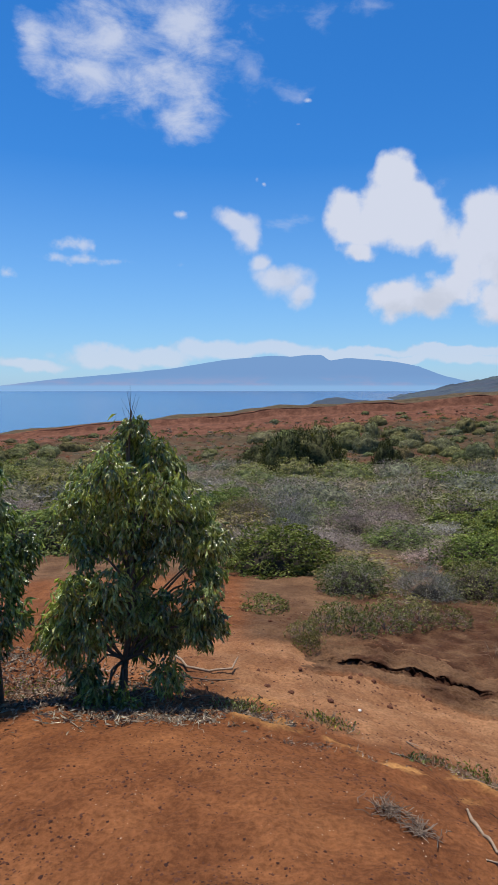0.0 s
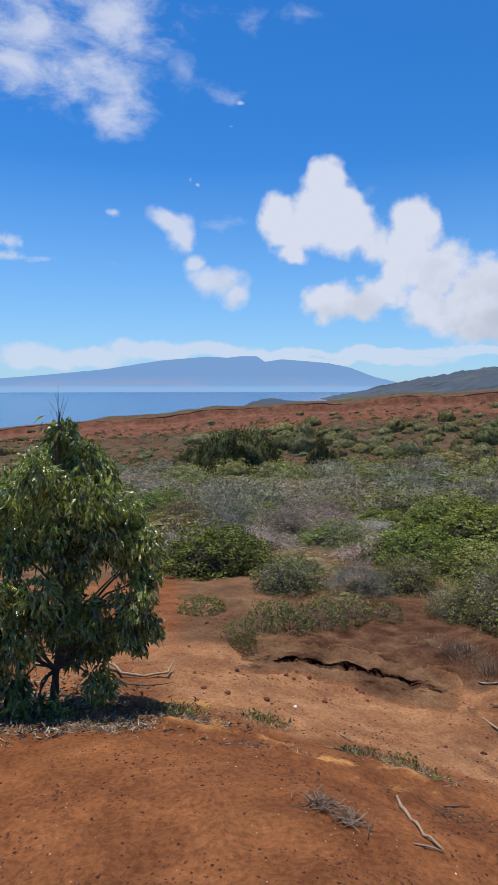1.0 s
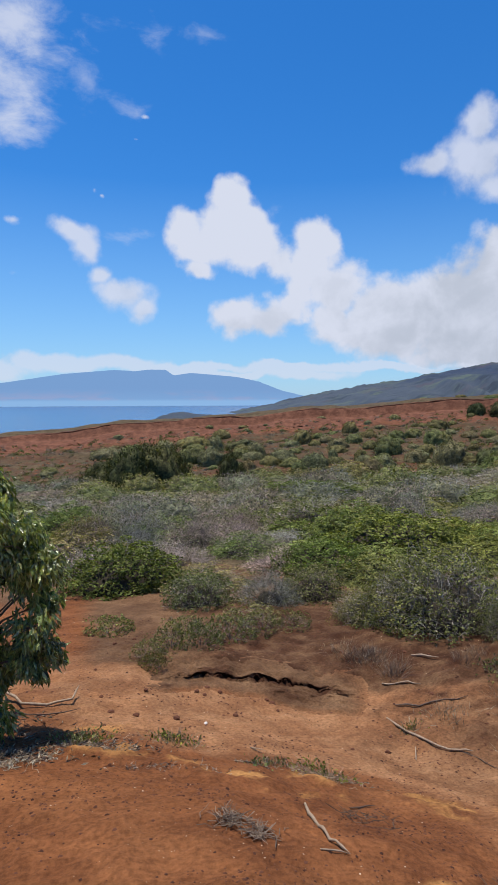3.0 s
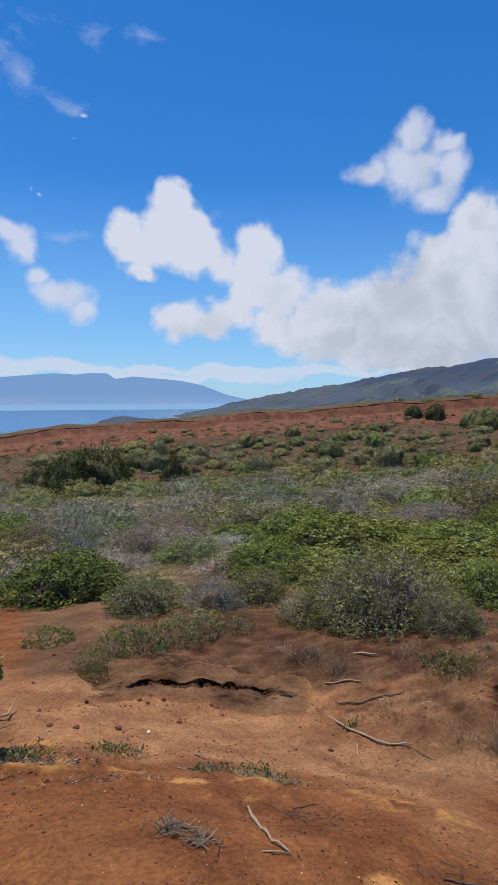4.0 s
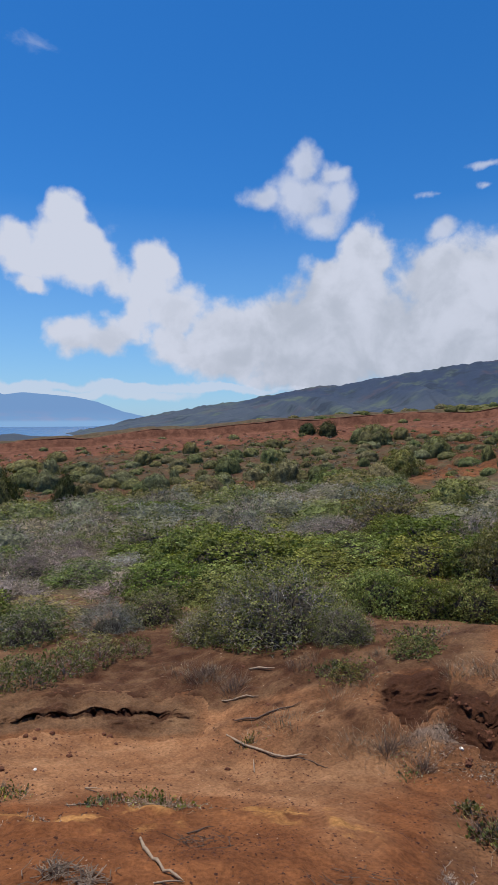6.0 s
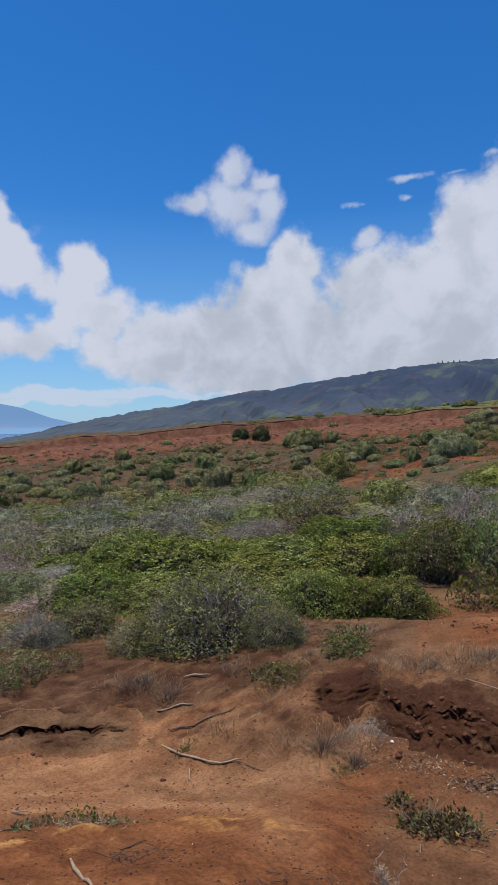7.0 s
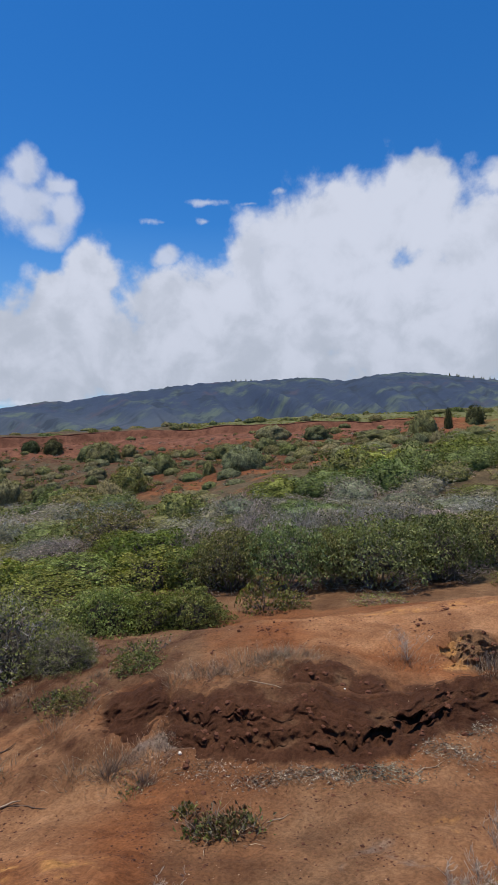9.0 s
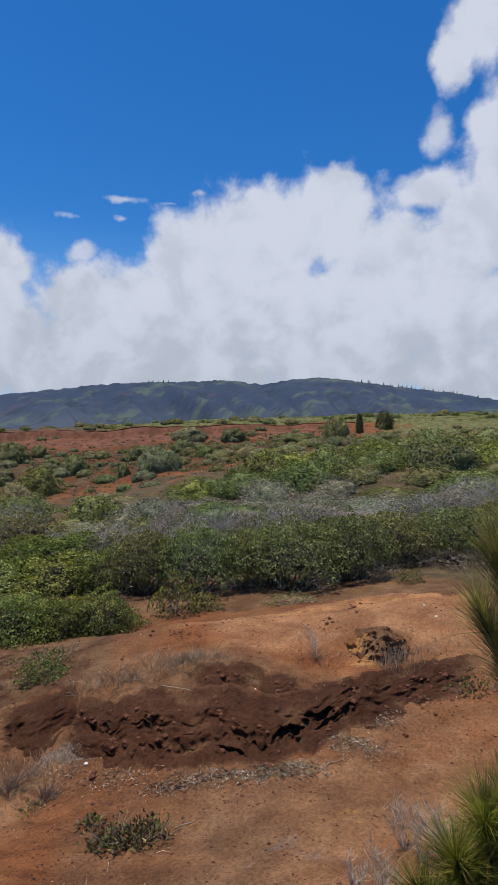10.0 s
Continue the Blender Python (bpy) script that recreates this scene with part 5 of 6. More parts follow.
CUSHIONS_ON_SLOPE = [
    ("h_dark", 74.2, 70.2, 1.7, 2.08), ("h_grey", 59.7, 74.8, 2.69, 1.27), ("h_dark", 59.1, 61.7, 1.42, 0.98), ("h_grey", 56.9, 50.8, 2.12, 1.57), ("h_grey", 66.8, 47.7, 1.21, 0.78),
    ("h_grey", 65.6, 52.7, 1.12, 0.72), ("h_dark", 64.1, 71.4, 1.72, 1.14), ("h_dark", 65.8, 75.1, 1.14, 0.67), ("h_grey", 69.8, 53.4, 1.45, 0.49), ("h_grey", 73.9, 55.5, 0.84, 0.74),
    ("h_grey", 75.6, 56.3, 1.02, 0.84), ("h_olive", 70.1, 64.4, 2.69, 0.81), ("h_olive", 48.9, 57.2, 1.38, 1.37), ("m_green", 45.8, 49.4, 1.92, 1.63), ("h_grey", 43.8, 46.9, 1.27, 1.34),
    ("h_dark", 43.6, 66.4, 1.6, 1.5), ("h_dark", 45.7, 69.2, 1.17, 1.04), ("h_olive", 53.5, 50.8, 0.62, 1.03), ("m_green", 61.5, 57.4, 1.21, 0.76), ("h_olive", 55.2, 60.2, 1.45, 1.04),
]
CUSHIONS_MIDDLE = [
    ("h_grey", 34.7, 50.1, 1.27, 1.43), ("h_olive", 28.8, 53.9, 1.24, 1.27), ("h_grey", 31.5, 50.8, 1.08, 0.83), ("h_olive", 33.2, 58.2, 1.13, 1.13), ("h_grey", 27.3, 45.4, 1.04, 1.1),
    ("m_green", 38.7, 46.2, 1.66, 1.14), ("h_dark", 43.3, 67.2, 2.42, 1.65), ("h_olive", 49.0, 57.8, 1.22, 1.35),
]
for kind, az, r, radius, tall in CUSHIONS + CUSHIONS_BELOW_RIM + CUSHIONS_ON_SLOPE + CUSHIONS_MIDDLE:
    plant(kind, az, r, radius * 1.05, tall * 1.35, group="large shrubs on the hillside", sink=0.08)
TALL = [
    ("tall", 1.5, 44.8, 2.18, 2.49), ("tall", 3.8, 43.1, 2.40, 3.34), ("tall", 6.2, 44.1, 2.30, 3.41), ("tall", 7.9, 46.5, 1.30, 2.64), ("tall", -0.1, 45.1, 1.42, 1.46),
    ("tall", 13.3, 45.5, 0.97, 2.68), ("tall", 14.5, 44.7, 0.51, 1.73), ("tall", 38.7, 74.5, 1.31, 1.83), ("tall", 36.7, 75.2, 1.13, 1.19),
]
for row in TALL:
    plant(*row, group="dark trees at the foot of the hillside")
CREST = [
    ("tall", 76.4, 75.1, 0.55, 2.51), ("tall", 78.7, 78.8, 1.25, 2.29), ("h_dark", 78.6, 78.5, 0.96, 1.07),
]
for row in CREST:
    plant(*row, group="trees along the rim of the hill")
for stock in KINDS.values():
    for ob in stock:
        if ob.name not in USED:
            for o in (*ob.children_recursive, ob):
                bpy.data.objects.remove(o)


def conifers():
    """Dark conifers on the mountain's crest."""
    rng = random.Random(8)
    first = None
    for az in [55.6, 56.0, 56.5, 57.0, 57.5] + [76.5 + k * 0.42 + rng.uniform(-0.15, 0.15) for k in range(26)]:
        el = np.interp(az, [p[0] for p in RIDGE], [p[1] for p in RIDGE])
        z = 1895 * math.tan(radians(el)) + EYE - 4
        m = Matrix.Translation((1895 * math.sin(radians(az)), 1895 * math.cos(radians(az)), z)) @ Matrix.Diagonal((1, 1, rng.uniform(0.6, 1.25), 1))
        if first is None:
            first = thing("conifer", m, "dark conifer on the mountain crest", "tree", "conifers on the crest")
            wood, crown, r = Pile(), Pile(), np.random.RandomState(4)
            tube(wood, [(0, 0, -2), (0, 0, 8), (0, 0, 15)], [0.6, 0.4, 0.1], 6)
            h = r.uniform(3, 15, 160)
            a = r.uniform(0, 6.28, 160)
            out = np.stack([np.cos(a), np.sin(a), -0.25 + 0 * a], 1)
            leaves(crown, np.stack([0 * h, 0 * h, h], 1), out, 4.2, 2.4, r)
            v = crown.v[0].reshape(-1, 4, 3)
            base = v[:, :1]
            crown.v[0] = (base + (v - base) * ((16 - h) / 13)[:, None, None]).reshape(-1, 3)
            part("trunk", wood.mesh("trunk"), DARK_WOOD, first)
            part("crown", crown.mesh("crown"), DARK_LEAF, first)
        else:
            copy_thing(first, m)


conifers()


def rim_turf():
    """The dark, overhanging edge of turf along the top of the red cliff."""
    az = np.arange(-30, 76, 0.12)
    rib = fbm(az * 0.8, az * 0, 4, 11, 0.6)
    edge = 79.5 + 0.08 * rib + 0.05 * fbm(az * 2.2, az * 0 + 5, 3, 17)
    top = height((edge + 0.9) * np.sin(np.radians(az)), (edge + 0.9) * np.cos(np.radians(az)))
    thick = 0.13 + 0.05 * np.clip(fbm(az * 1.3, az * 0 + 2, 3, 19), -0.8, 1)
    ring = [(0.38, -0.5), (0.14, -1.3), (0.08, -0.4), (0.16, 0.1), (0.6, 0.25), (1.4, -0.1)]
    R = np.stack([edge + d for d, _ in ring], 1)
    Z = np.stack([top + thick * h for _, h in ring], 1)
    A = np.radians(az)[:, None]
    n, k = R.shape
    v = np.stack([R * np.sin(A), R * np.cos(A), Z], -1).reshape(-1, 3)
    i, j = (w.ravel() for w in np.meshgrid(np.arange(n - 1), np.arange(k - 1), indexing="ij"))
    ob = part("rim_turf", mesh_of("rim_turf", v, np.stack([i * k + j, (i + 1) * k + j, (i + 1) * k + j + 1, i * k + j + 1], 1), True), CRUMB)
    tagged(ob, "dark crumbling edge of turf along the top of the red cliff", "cliff edge", kind="structure")


def hill_tufts(name, label, material, count, size, seed, span=(-31, 98), reach=(44, 76)):
    """Small dry bushes strewn over the hillside, too many to count."""
    rng = np.random.RandomState(seed)
    a = np.radians(rng.uniform(*span, count))
    r = np.sqrt(rng.uniform(reach[0] ** 2, reach[1] ** 2, count))
    x, y = r * np.sin(a), r * np.cos(a)
    keep = fbm(x * 0.15, y * 0.15, 3, seed) + rng.uniform(-0.6, 0.6, count) > -0.1
    x, y = x[keep], y[keep]
    c = np.stack([x, y, height(x, y)], 1)
    each = rng.uniform(0.5, 1.3, len(c))
    at = np.repeat(c, 26, 0)
    way = unit(rng.normal(size=at.shape) * np.array([1, 1, 0.4]) + np.array([0, 0, 0.35]))
    s = np.repeat(each, 26)[:, None] * size
    pile = Pile()
    leaves(pile, at + way * s * np.array([1.1, 1.1, 0.55]) * rng.uniform(0.3, 1.0, s.shape), np.cross(way, rng.normal(size=at.shape)), size * 0.38, size * 0.26, rng, 0.2, 0.5, unit(way + np.array([0, 0, 0.5])))
    tagged(part(name, pile.mesh(name), material), label, "tufts", kind="stuff")


rim_turf()
hill_tufts("dry_tufts", "low dry brown tufts over the eroded hillside", DRY_GRASS, 1500, 0.3, 61)
hill_tufts("sage_tufts", "low grey-green tufts over the eroded hillside", HILL_LEAF, 2600, 0.45, 62)
hill_tufts("green_tufts", "low yellow-green grass and weeds on the rim of the hill", LIME_LEAF, 2600, 0.3, 63, (48, 98), (80.5, 100))
hill_tufts("brown_tufts", "low dead brown brush over the eroded hillside", DRY_GRASS, 1600, 0.4, 64)


# ---- dead wood, tufts, litter and stones ----
def stick(points, thick, material, label="dry fallen stick lying on red soil", name="stick", lift=None, group="fallen sticks"):
    """A stick along (bearing, distance) points, resting on the ground."""
    rng = np.random.RandomState(int(points[0][0] * 100 + points[0][1] * 10) % 9999)
    p = []
    for k in range(len(points) - 1):
        a, b = spot(*points[k]), spot(*points[k + 1])
        for f in np.linspace(0, 1, 4)[: 4 if k == len(points) - 2 else 3]:
            q = a.lerp(b, f)
            p.append((q.x + rng.normal(0, thick * 0.18), q.y + rng.normal(0, thick * 0.18), ground(q.x, q.y) + thick * 0.35 + rng.uniform(0, thick * 0.4)))
    p = np.array(p)
    if lift is not None:
        p[:, 2] += np.interp(np.linspace(0, 1, len(p)), np.linspace(0, 1, len(lift)), lift)
    centre = p.mean(0)
    pile = Pile()
    radii = thick * 0.4 * np.linspace(1.0, 0.55, len(p)) * rng.uniform(0.85, 1.15, len(p))
    radii[0] *= 0.6
    radii[-1] *= 0.3
    tube(pile, p - centre, radii, 6)
    ob = part(name, pile.mesh(name, True), material)
    ob.location = centre
    return tagged(ob, label, "stick", group)


bent = stick([(29.5, 5.31), (32.8, 4.87), (35.6, 4.7), (37.9, 4.67)], 0.032, DEAD_WOOD, "long bent dry branch lying on red soil", "dead_branch")
stick([(35.6, 4.7), (38.4, 4.64), (40.1, 4.49)], 0.012, DARK_WOOD, "thin dark twig beside a bent branch")
stick([(22.0, 2.67), (23.7, 2.31), (25.0, 2.16), (26.9, 2.09)], 0.022, DEAD_WOOD, "knotty grey dead branch on the knoll", "dead_branch")
stick([(24.0, 2.06), (27.0, 2.09)], 0.012, DEAD_WOOD)
stick([(31.7, 6.45), (34.3, 6.35)], 0.04, DEAD_WOOD, "short pale dead branch near the scrub")
stick([(29.0, 6.02), (30.9, 5.93), (32.7, 5.89)], 0.028, DEAD_WOOD, "pale straight stick on red soil")
stick([(30.4, 5.5), (33.8, 5.48), (37.1, 5.52)], 0.024, DARK_WOOD, "long dark stick on red soil")
stick([(25.9, 7.55), (27.4, 8.1)], 0.026, DEAD_WOOD, "pale dead branch leaning into a bush", "dead_branch", lift=(0.0, 0.25))
stick([(32.4, 4.74), (32.7, 4.48)], 0.016, DEAD_WOOD)
stick([(-7.9, 4.92), (-6.5, 4.64), (-4.1, 4.64), (-1.8, 4.63), (-1.1, 4.81)], 0.034, DEAD_WOOD, "forked pale dead branch beside the gum tree", "dead_branch", lift=(0.05, 0.02, 0.0, 0.02, 0.06))
stick([(-8.8, 4.49), (-5.9, 4.36), (-0.9, 4.54)], 0.018, DARK_WOOD)
PALE_STICKS = [((16.1, 3.99), (17.7, 3.93)), ((14.5, 3.43), (17.2, 3.44)), ((2.3, 3.26), (5.0, 3.46)), ((58.9, 5.48), (63.0, 5.29)), ((61.4, 3.82), (63.6, 3.92)), ((74.8, 4.49), (77.6, 4.75)), ((82.3, 6.17), (85.2, 6.53)), ((-13.1, 3.18), (-10.8, 3.2)), ((3.5, 3.34), (5.0, 3.48))]
DARK_STICKS = [((16.1, 3.93), (17.3, 3.79)), ((14.6, 3.46), (18.3, 3.35)), ((26.5, 2.88), (29.3, 3.03)), ((37.8, 3.29), (40.6, 3.15)), ((41.7, 2.33), (43.8, 2.36), (45.8, 2.42)), ((79.7, 4.75), (80.5, 5.03)), ((5.8, 3.3), (9.6, 3.01))]
for p in PALE_STICKS:
    stick(p, 0.012, DEAD_WOOD, "thin pale stick on red soil")
for p in DARK_STICKS:
    stick(p, 0.012, DARK_WOOD, "thin dark stick on red soil")
stick([(72.5, 5.33), (74.1, 5.46), (76.2, 5.52)], 0.022, DEAD_WOOD, "twisted root on the edge of the bank", "root", lift=(0.05, 0.1, 0.06))
stick([(-19.8, 3.62), (-16.7, 3.04)], 0.012, DEAD_WOOD)


def tuft(name, label, az, r, radius, tall, count, material, seed, bend=0.6, wide=0.006, leafy=0, leaf_mat=None, category="grass"):
    """A tuft of blades on the ground, with small leaves if wanted."""
    rng = np.random.RandomState(seed)
    q = spot(az, r)
    foot = thing(name, Matrix.Translation(q), label, category, "tufts on bare soil")
    c = rng.normal(0, 0.42, (count, 2)) * radius
    at = np.stack([c[:, 0], c[:, 1], height(q.x + c[:, 0], q.y + c[:, 1]) - q.z - 0.01], 1)
    along = np.concatenate([c / radius * 0.9, np.full((count, 1), 0.9)], 1) + rng.normal(0, 0.35, (count, 3))
    pile = Pile()
    blades(pile, at, along, tall, wide, rng, bend)
    tagged(part("stalk", pile.mesh("stalk"), material, foot), kind="stuff")
    if leafy:
        c = rng.normal(0, 0.42, (leafy, 2)) * radius
        at = np.stack([c[:, 0], c[:, 1], height(q.x + c[:, 0], q.y + c[:, 1]) - q.z + rng.uniform(0, tall * 0.7, leafy)], 1)
        pile = Pile()
        long = 0.042 if category == "weed" else 0.028
        leaves(pile, at, rng.normal(0, 0.6, (leafy, 3)) + np.array([0, 0, 0.4]), long, long * 0.5, rng)
        tagged(part("leaf", pile.mesh("leaf"), leaf_mat, foot), kind="stuff")
    return foot


GREEN_TUFTS = [(-0.9, 3.62, 0.17, 0.14), (0.3, 3.6, 0.1, 0.1), (8.2, 3.84, 0.16, 0.1), (9.3, 3.78, 0.14, 0.1), (7.4, 3.86, 0.1, 0.12), (22.5, 3.56, 0.15, 0.12), (19.8, 3.5, 0.12, 0.09), (24.4, 3.44, 0.13, 0.1), (31.9, 5.05, 0.1, 0.12), (47.9, 4.53, 0.13, 0.14), (-19.5, 4.3, 0.2, 0.2), (-23.6, 4.4, 0.2, 0.2), (17.2, 3.4, 0.1, 0.08)]
for k, (a, r, w, h) in enumerate(GREEN_TUFTS):
    tuft("grass_tuft", "low tuft of yellow-green weeds on bare soil", a, r, w * 1.3, h * 0.75, 60, DRY_GRASS, 200 + k, 0.5, 0.004, 180 if k == 0 else 50, FAR_LIME if k % 3 else OLIVE_LEAF)
DRY_TUFTS = [(51.9, 5.75), (54.5, 5.8), (58.7, 5.9), (61.0, 5.95), (62.5, 5.9), (56.1, 5.75), (64.5, 6.0), (73.8, 6.3), (84.2, 6.7), (86.1, 6.9), (43.5, 5.75), (42.5, 5.9), (28.0, 6.4), (28.6, 6.5), (25.1, 6.6), (37.8, 6.5), (42.7, 4.8), (45.8, 4.86), (47.5, 4.9), (49.5, 4.85), (51.0, 5.0), (40.4, 5.6), (35.5, 5.25), (44.5, 6.3)]
for k, (a, r) in enumerate(DRY_TUFTS):
    s = 0.8 + 0.5 * ((k * 7) % 5) / 5
    tuft("dry_tuft", "tuft of dry grey grass on the red bank", a, r, 0.24 * s, (0.15 if 51 < a < 63 else 0.1) * s, 220 if 51 < a < 63 else 150, DRY_GRASS, 300 + k, 0.35, 0.0028)
for k, (a, r, w, h) in enumerate([(41.4, 6.0, 0.3, 0.2), (39.8, 6.1, 0.22, 0.16), (48.6, 6.8, 0.32, 0.26), (46.8, 7.0, 0.3, 0.22), (88.2, 6.1, 0.3, 0.22), (57.4, 3.72, 0.24, 0.2), (55.2, 3.62, 0.16, 0.14), (53.4, 4.0, 0.1, 0.13), (59.2, 3.78, 0.16, 0.14)]):
    tuft("weed", "straggly low weed with small green and brown leaves", a, r, w, h * 0.6, 60, STEM, 400 + k, 0.3, 0.005, 85 if r < 4.2 else 150, OLIVE_LEAF if k % 3 else MIXED_LEAF, "weed")


for k, (a, r, w, h) in enumerate([(30.1, 6.15, 0.15, 0.2), (26.6, 6.5, 0.2, 0.13), (28.0, 6.6, 0.14, 0.1), (36.5, 6.3, 0.2, 0.1), (45.6, 4.75, 0.08, 0.14), (49.0, 4.6, 0.07, 0.12)]):
    tuft("dry_tuft", "dead dark brown tuft on red soil", a, r, w, h, 160, BROWN_TWIG, 450 + k, 0.2, 0.004)
for k, (a, r, w, h) in enumerate([(56.2, 3.68, 0.2, 0.2), (58.6, 3.74, 0.16, 0.16), (57.2, 3.6, 0.16, 0.14)]):
    tuft("weed", "low weed with reddish-brown leaves over dead twigs", a, r, w, h, 50, DEAD_WOOD, 470 + k, 0.5, 0.005, 80, RED_LEAF, "weed")


def twig_pile(az, r, radius, count, tall, seed, label, material=DEAD_WOOD, name="twig_pile"):
    rng = np.random.RandomState(seed)
    q = spot(az, r)
    pile = Pile()
    for _ in range(count):
        c = rng.normal(0, 0.45, 2) * radius
        a = rng.uniform(0, 6.28)
        d = np.array([math.cos(a), math.sin(a)]) * rng.uniform(0.02, 0.07)
        p = []
        for f in (-1, -0.3, 0.4, 1):
            e = c + d * f + rng.normal(0, 0.006, 2)
            p.append((e[0], e[1], height(q.x + e[0], q.y + e[1]) - q.z + 0.004 + rng.uniform(0, tall) * (0.4 + abs(f) * 0.6)))
        tube(pile, p, [0.002, 0.0018, 0.0014, 0.0008], 4)
    ob = part(name, pile.mesh(name), material)
    ob.location = q
    return tagged(ob, label, "twigs", kind="stuff")


twig_pile(14.6, 2.2, 0.08, 60, 0.035, 1, "heap of dark dry twigs on the knoll", BROWN_TWIG)
twig_pile(17.6, 2.1, 0.06, 44, 0.03, 2, "heap of dark dry twigs on the knoll", BROWN_TWIG)
twig_pile(27.5, 2.7, 0.16, 26, 0.03, 3, "loose twigs round a dead branch", DARK_WOOD)
twig_pile(81.6, 6.3, 0.3, 150, 0.22, 4, "dead grey brush under the yellow outcrop")
twig_pile(45.5, 2.4, 0.2, 26, 0.02, 5, "scattered dark twigs on the knoll", DARK_WOOD)
twig_pile(23.2, 3.45, 0.22, 50, 0.05, 6, "grey twigs caught on the edge of the knoll")
twig_pile(-20, 4.3, 0.6, 120, 0.05, 17, "dry twigs and bark under the gum trees")
twig_pile(-14.5, 3.9, 0.5, 110, 0.05, 18, "dry twigs and bark under the gum trees")
twig_pile(-8.5, 3.3, 0.25, 60, 0.04, 7, "dry twigs under the gum tree")


def litter(az, r, wide, deep, count, size, seed, label="bleached leaf litter washed into a drift", material=None):
    """A drift of dry leaves and chips, with a few twigs."""
    rng = np.random.RandomState(seed)
    q = spot(az, r)
    side = np.array([math.cos(radians(az)), -math.sin(radians(az))])
    ahead = np.array([math.sin(radians(az)), math.cos(radians(az))])
    c = rng.normal(0, 0.45, (count, 1)) * wide * side + rng.normal(0, 0.45, (count, 1)) * deep * ahead
    at = np.stack([c[:, 0], c[:, 1], height(q.x + c[:, 0], q.y + c[:, 1]) - q.z + rng.uniform(0.003, 0.02, count)], 1)
    along = rng.normal(0, 1, (count, 3)) * np.array([1, 1, 0.3])
    pile = Pile()
    leaves(pile, at, along, size, size * 0.22, rng, 0.15)
    ob = part("leaf_litter", pile.mesh("leaf_litter"), material or CHIP)
    ob.location = q
    return tagged(ob, label, "leaf litter", kind="stuff")


for k, row in enumerate([(-21.3, 4.5, 0.9, 0.7, 1500, 0.065), (-15.6, 4.0, 0.8, 0.5, 1500, 0.06), (-10.0, 3.35, 0.7, 0.25, 1100, 0.05), (-4.2, 3.4, 0.6, 0.18, 900, 0.045), (-23.2, 5.4, 0.8, 0.6, 900, 0.065)]):
    litter(*row, 500 + k, "dry leaf litter and bark under the gum trees")
for k, row in enumerate([(23.4, 3.44, 0.35, 0.12, 260, 0.03), (8.2, 3.0, 0.4, 0.08, 160, 0.035), (55.0, 4.6, 0.35, 0.14, 420, 0.03), (61.5, 4.42, 0.4, 0.16, 700, 0.035), (66.5, 4.4, 0.4, 0.12, 420, 0.035), (71.3, 4.48, 0.45, 0.16, 800, 0.035), (77.5, 4.9, 0.4, 0.2, 700, 0.035), (79.4, 5.4, 0.35, 0.25, 600, 0.035), (82.4, 5.9, 0.4, 0.22, 420, 0.035), (49.0, 4.8, 0.4, 0.22, 420, 0.03), (51.4, 5.05, 0.12, 0.3, 260, 0.03)]):
    litter(*row, 520 + k)


def rock(seed, flat=0.6, rough=0.35):
    """A rough stone of radius about 1."""
    bm = bmesh.new()
    bmesh.ops.create_icosphere(bm, subdivisions=2, radius=1.0)
    off = Vector((seed * 3.7, seed * 1.3, 0))
    for v in bm.verts:
        v.co *= 1 + rough * noise.noise(v.co * 1.3 + off) + 0.15 * noise.noise(v.co * 3.1 + off)
        v.co.z *= flat
    me = bpy.data.meshes.new("rock")
    bm.to_mesh(me)
    bm.free()
    return me


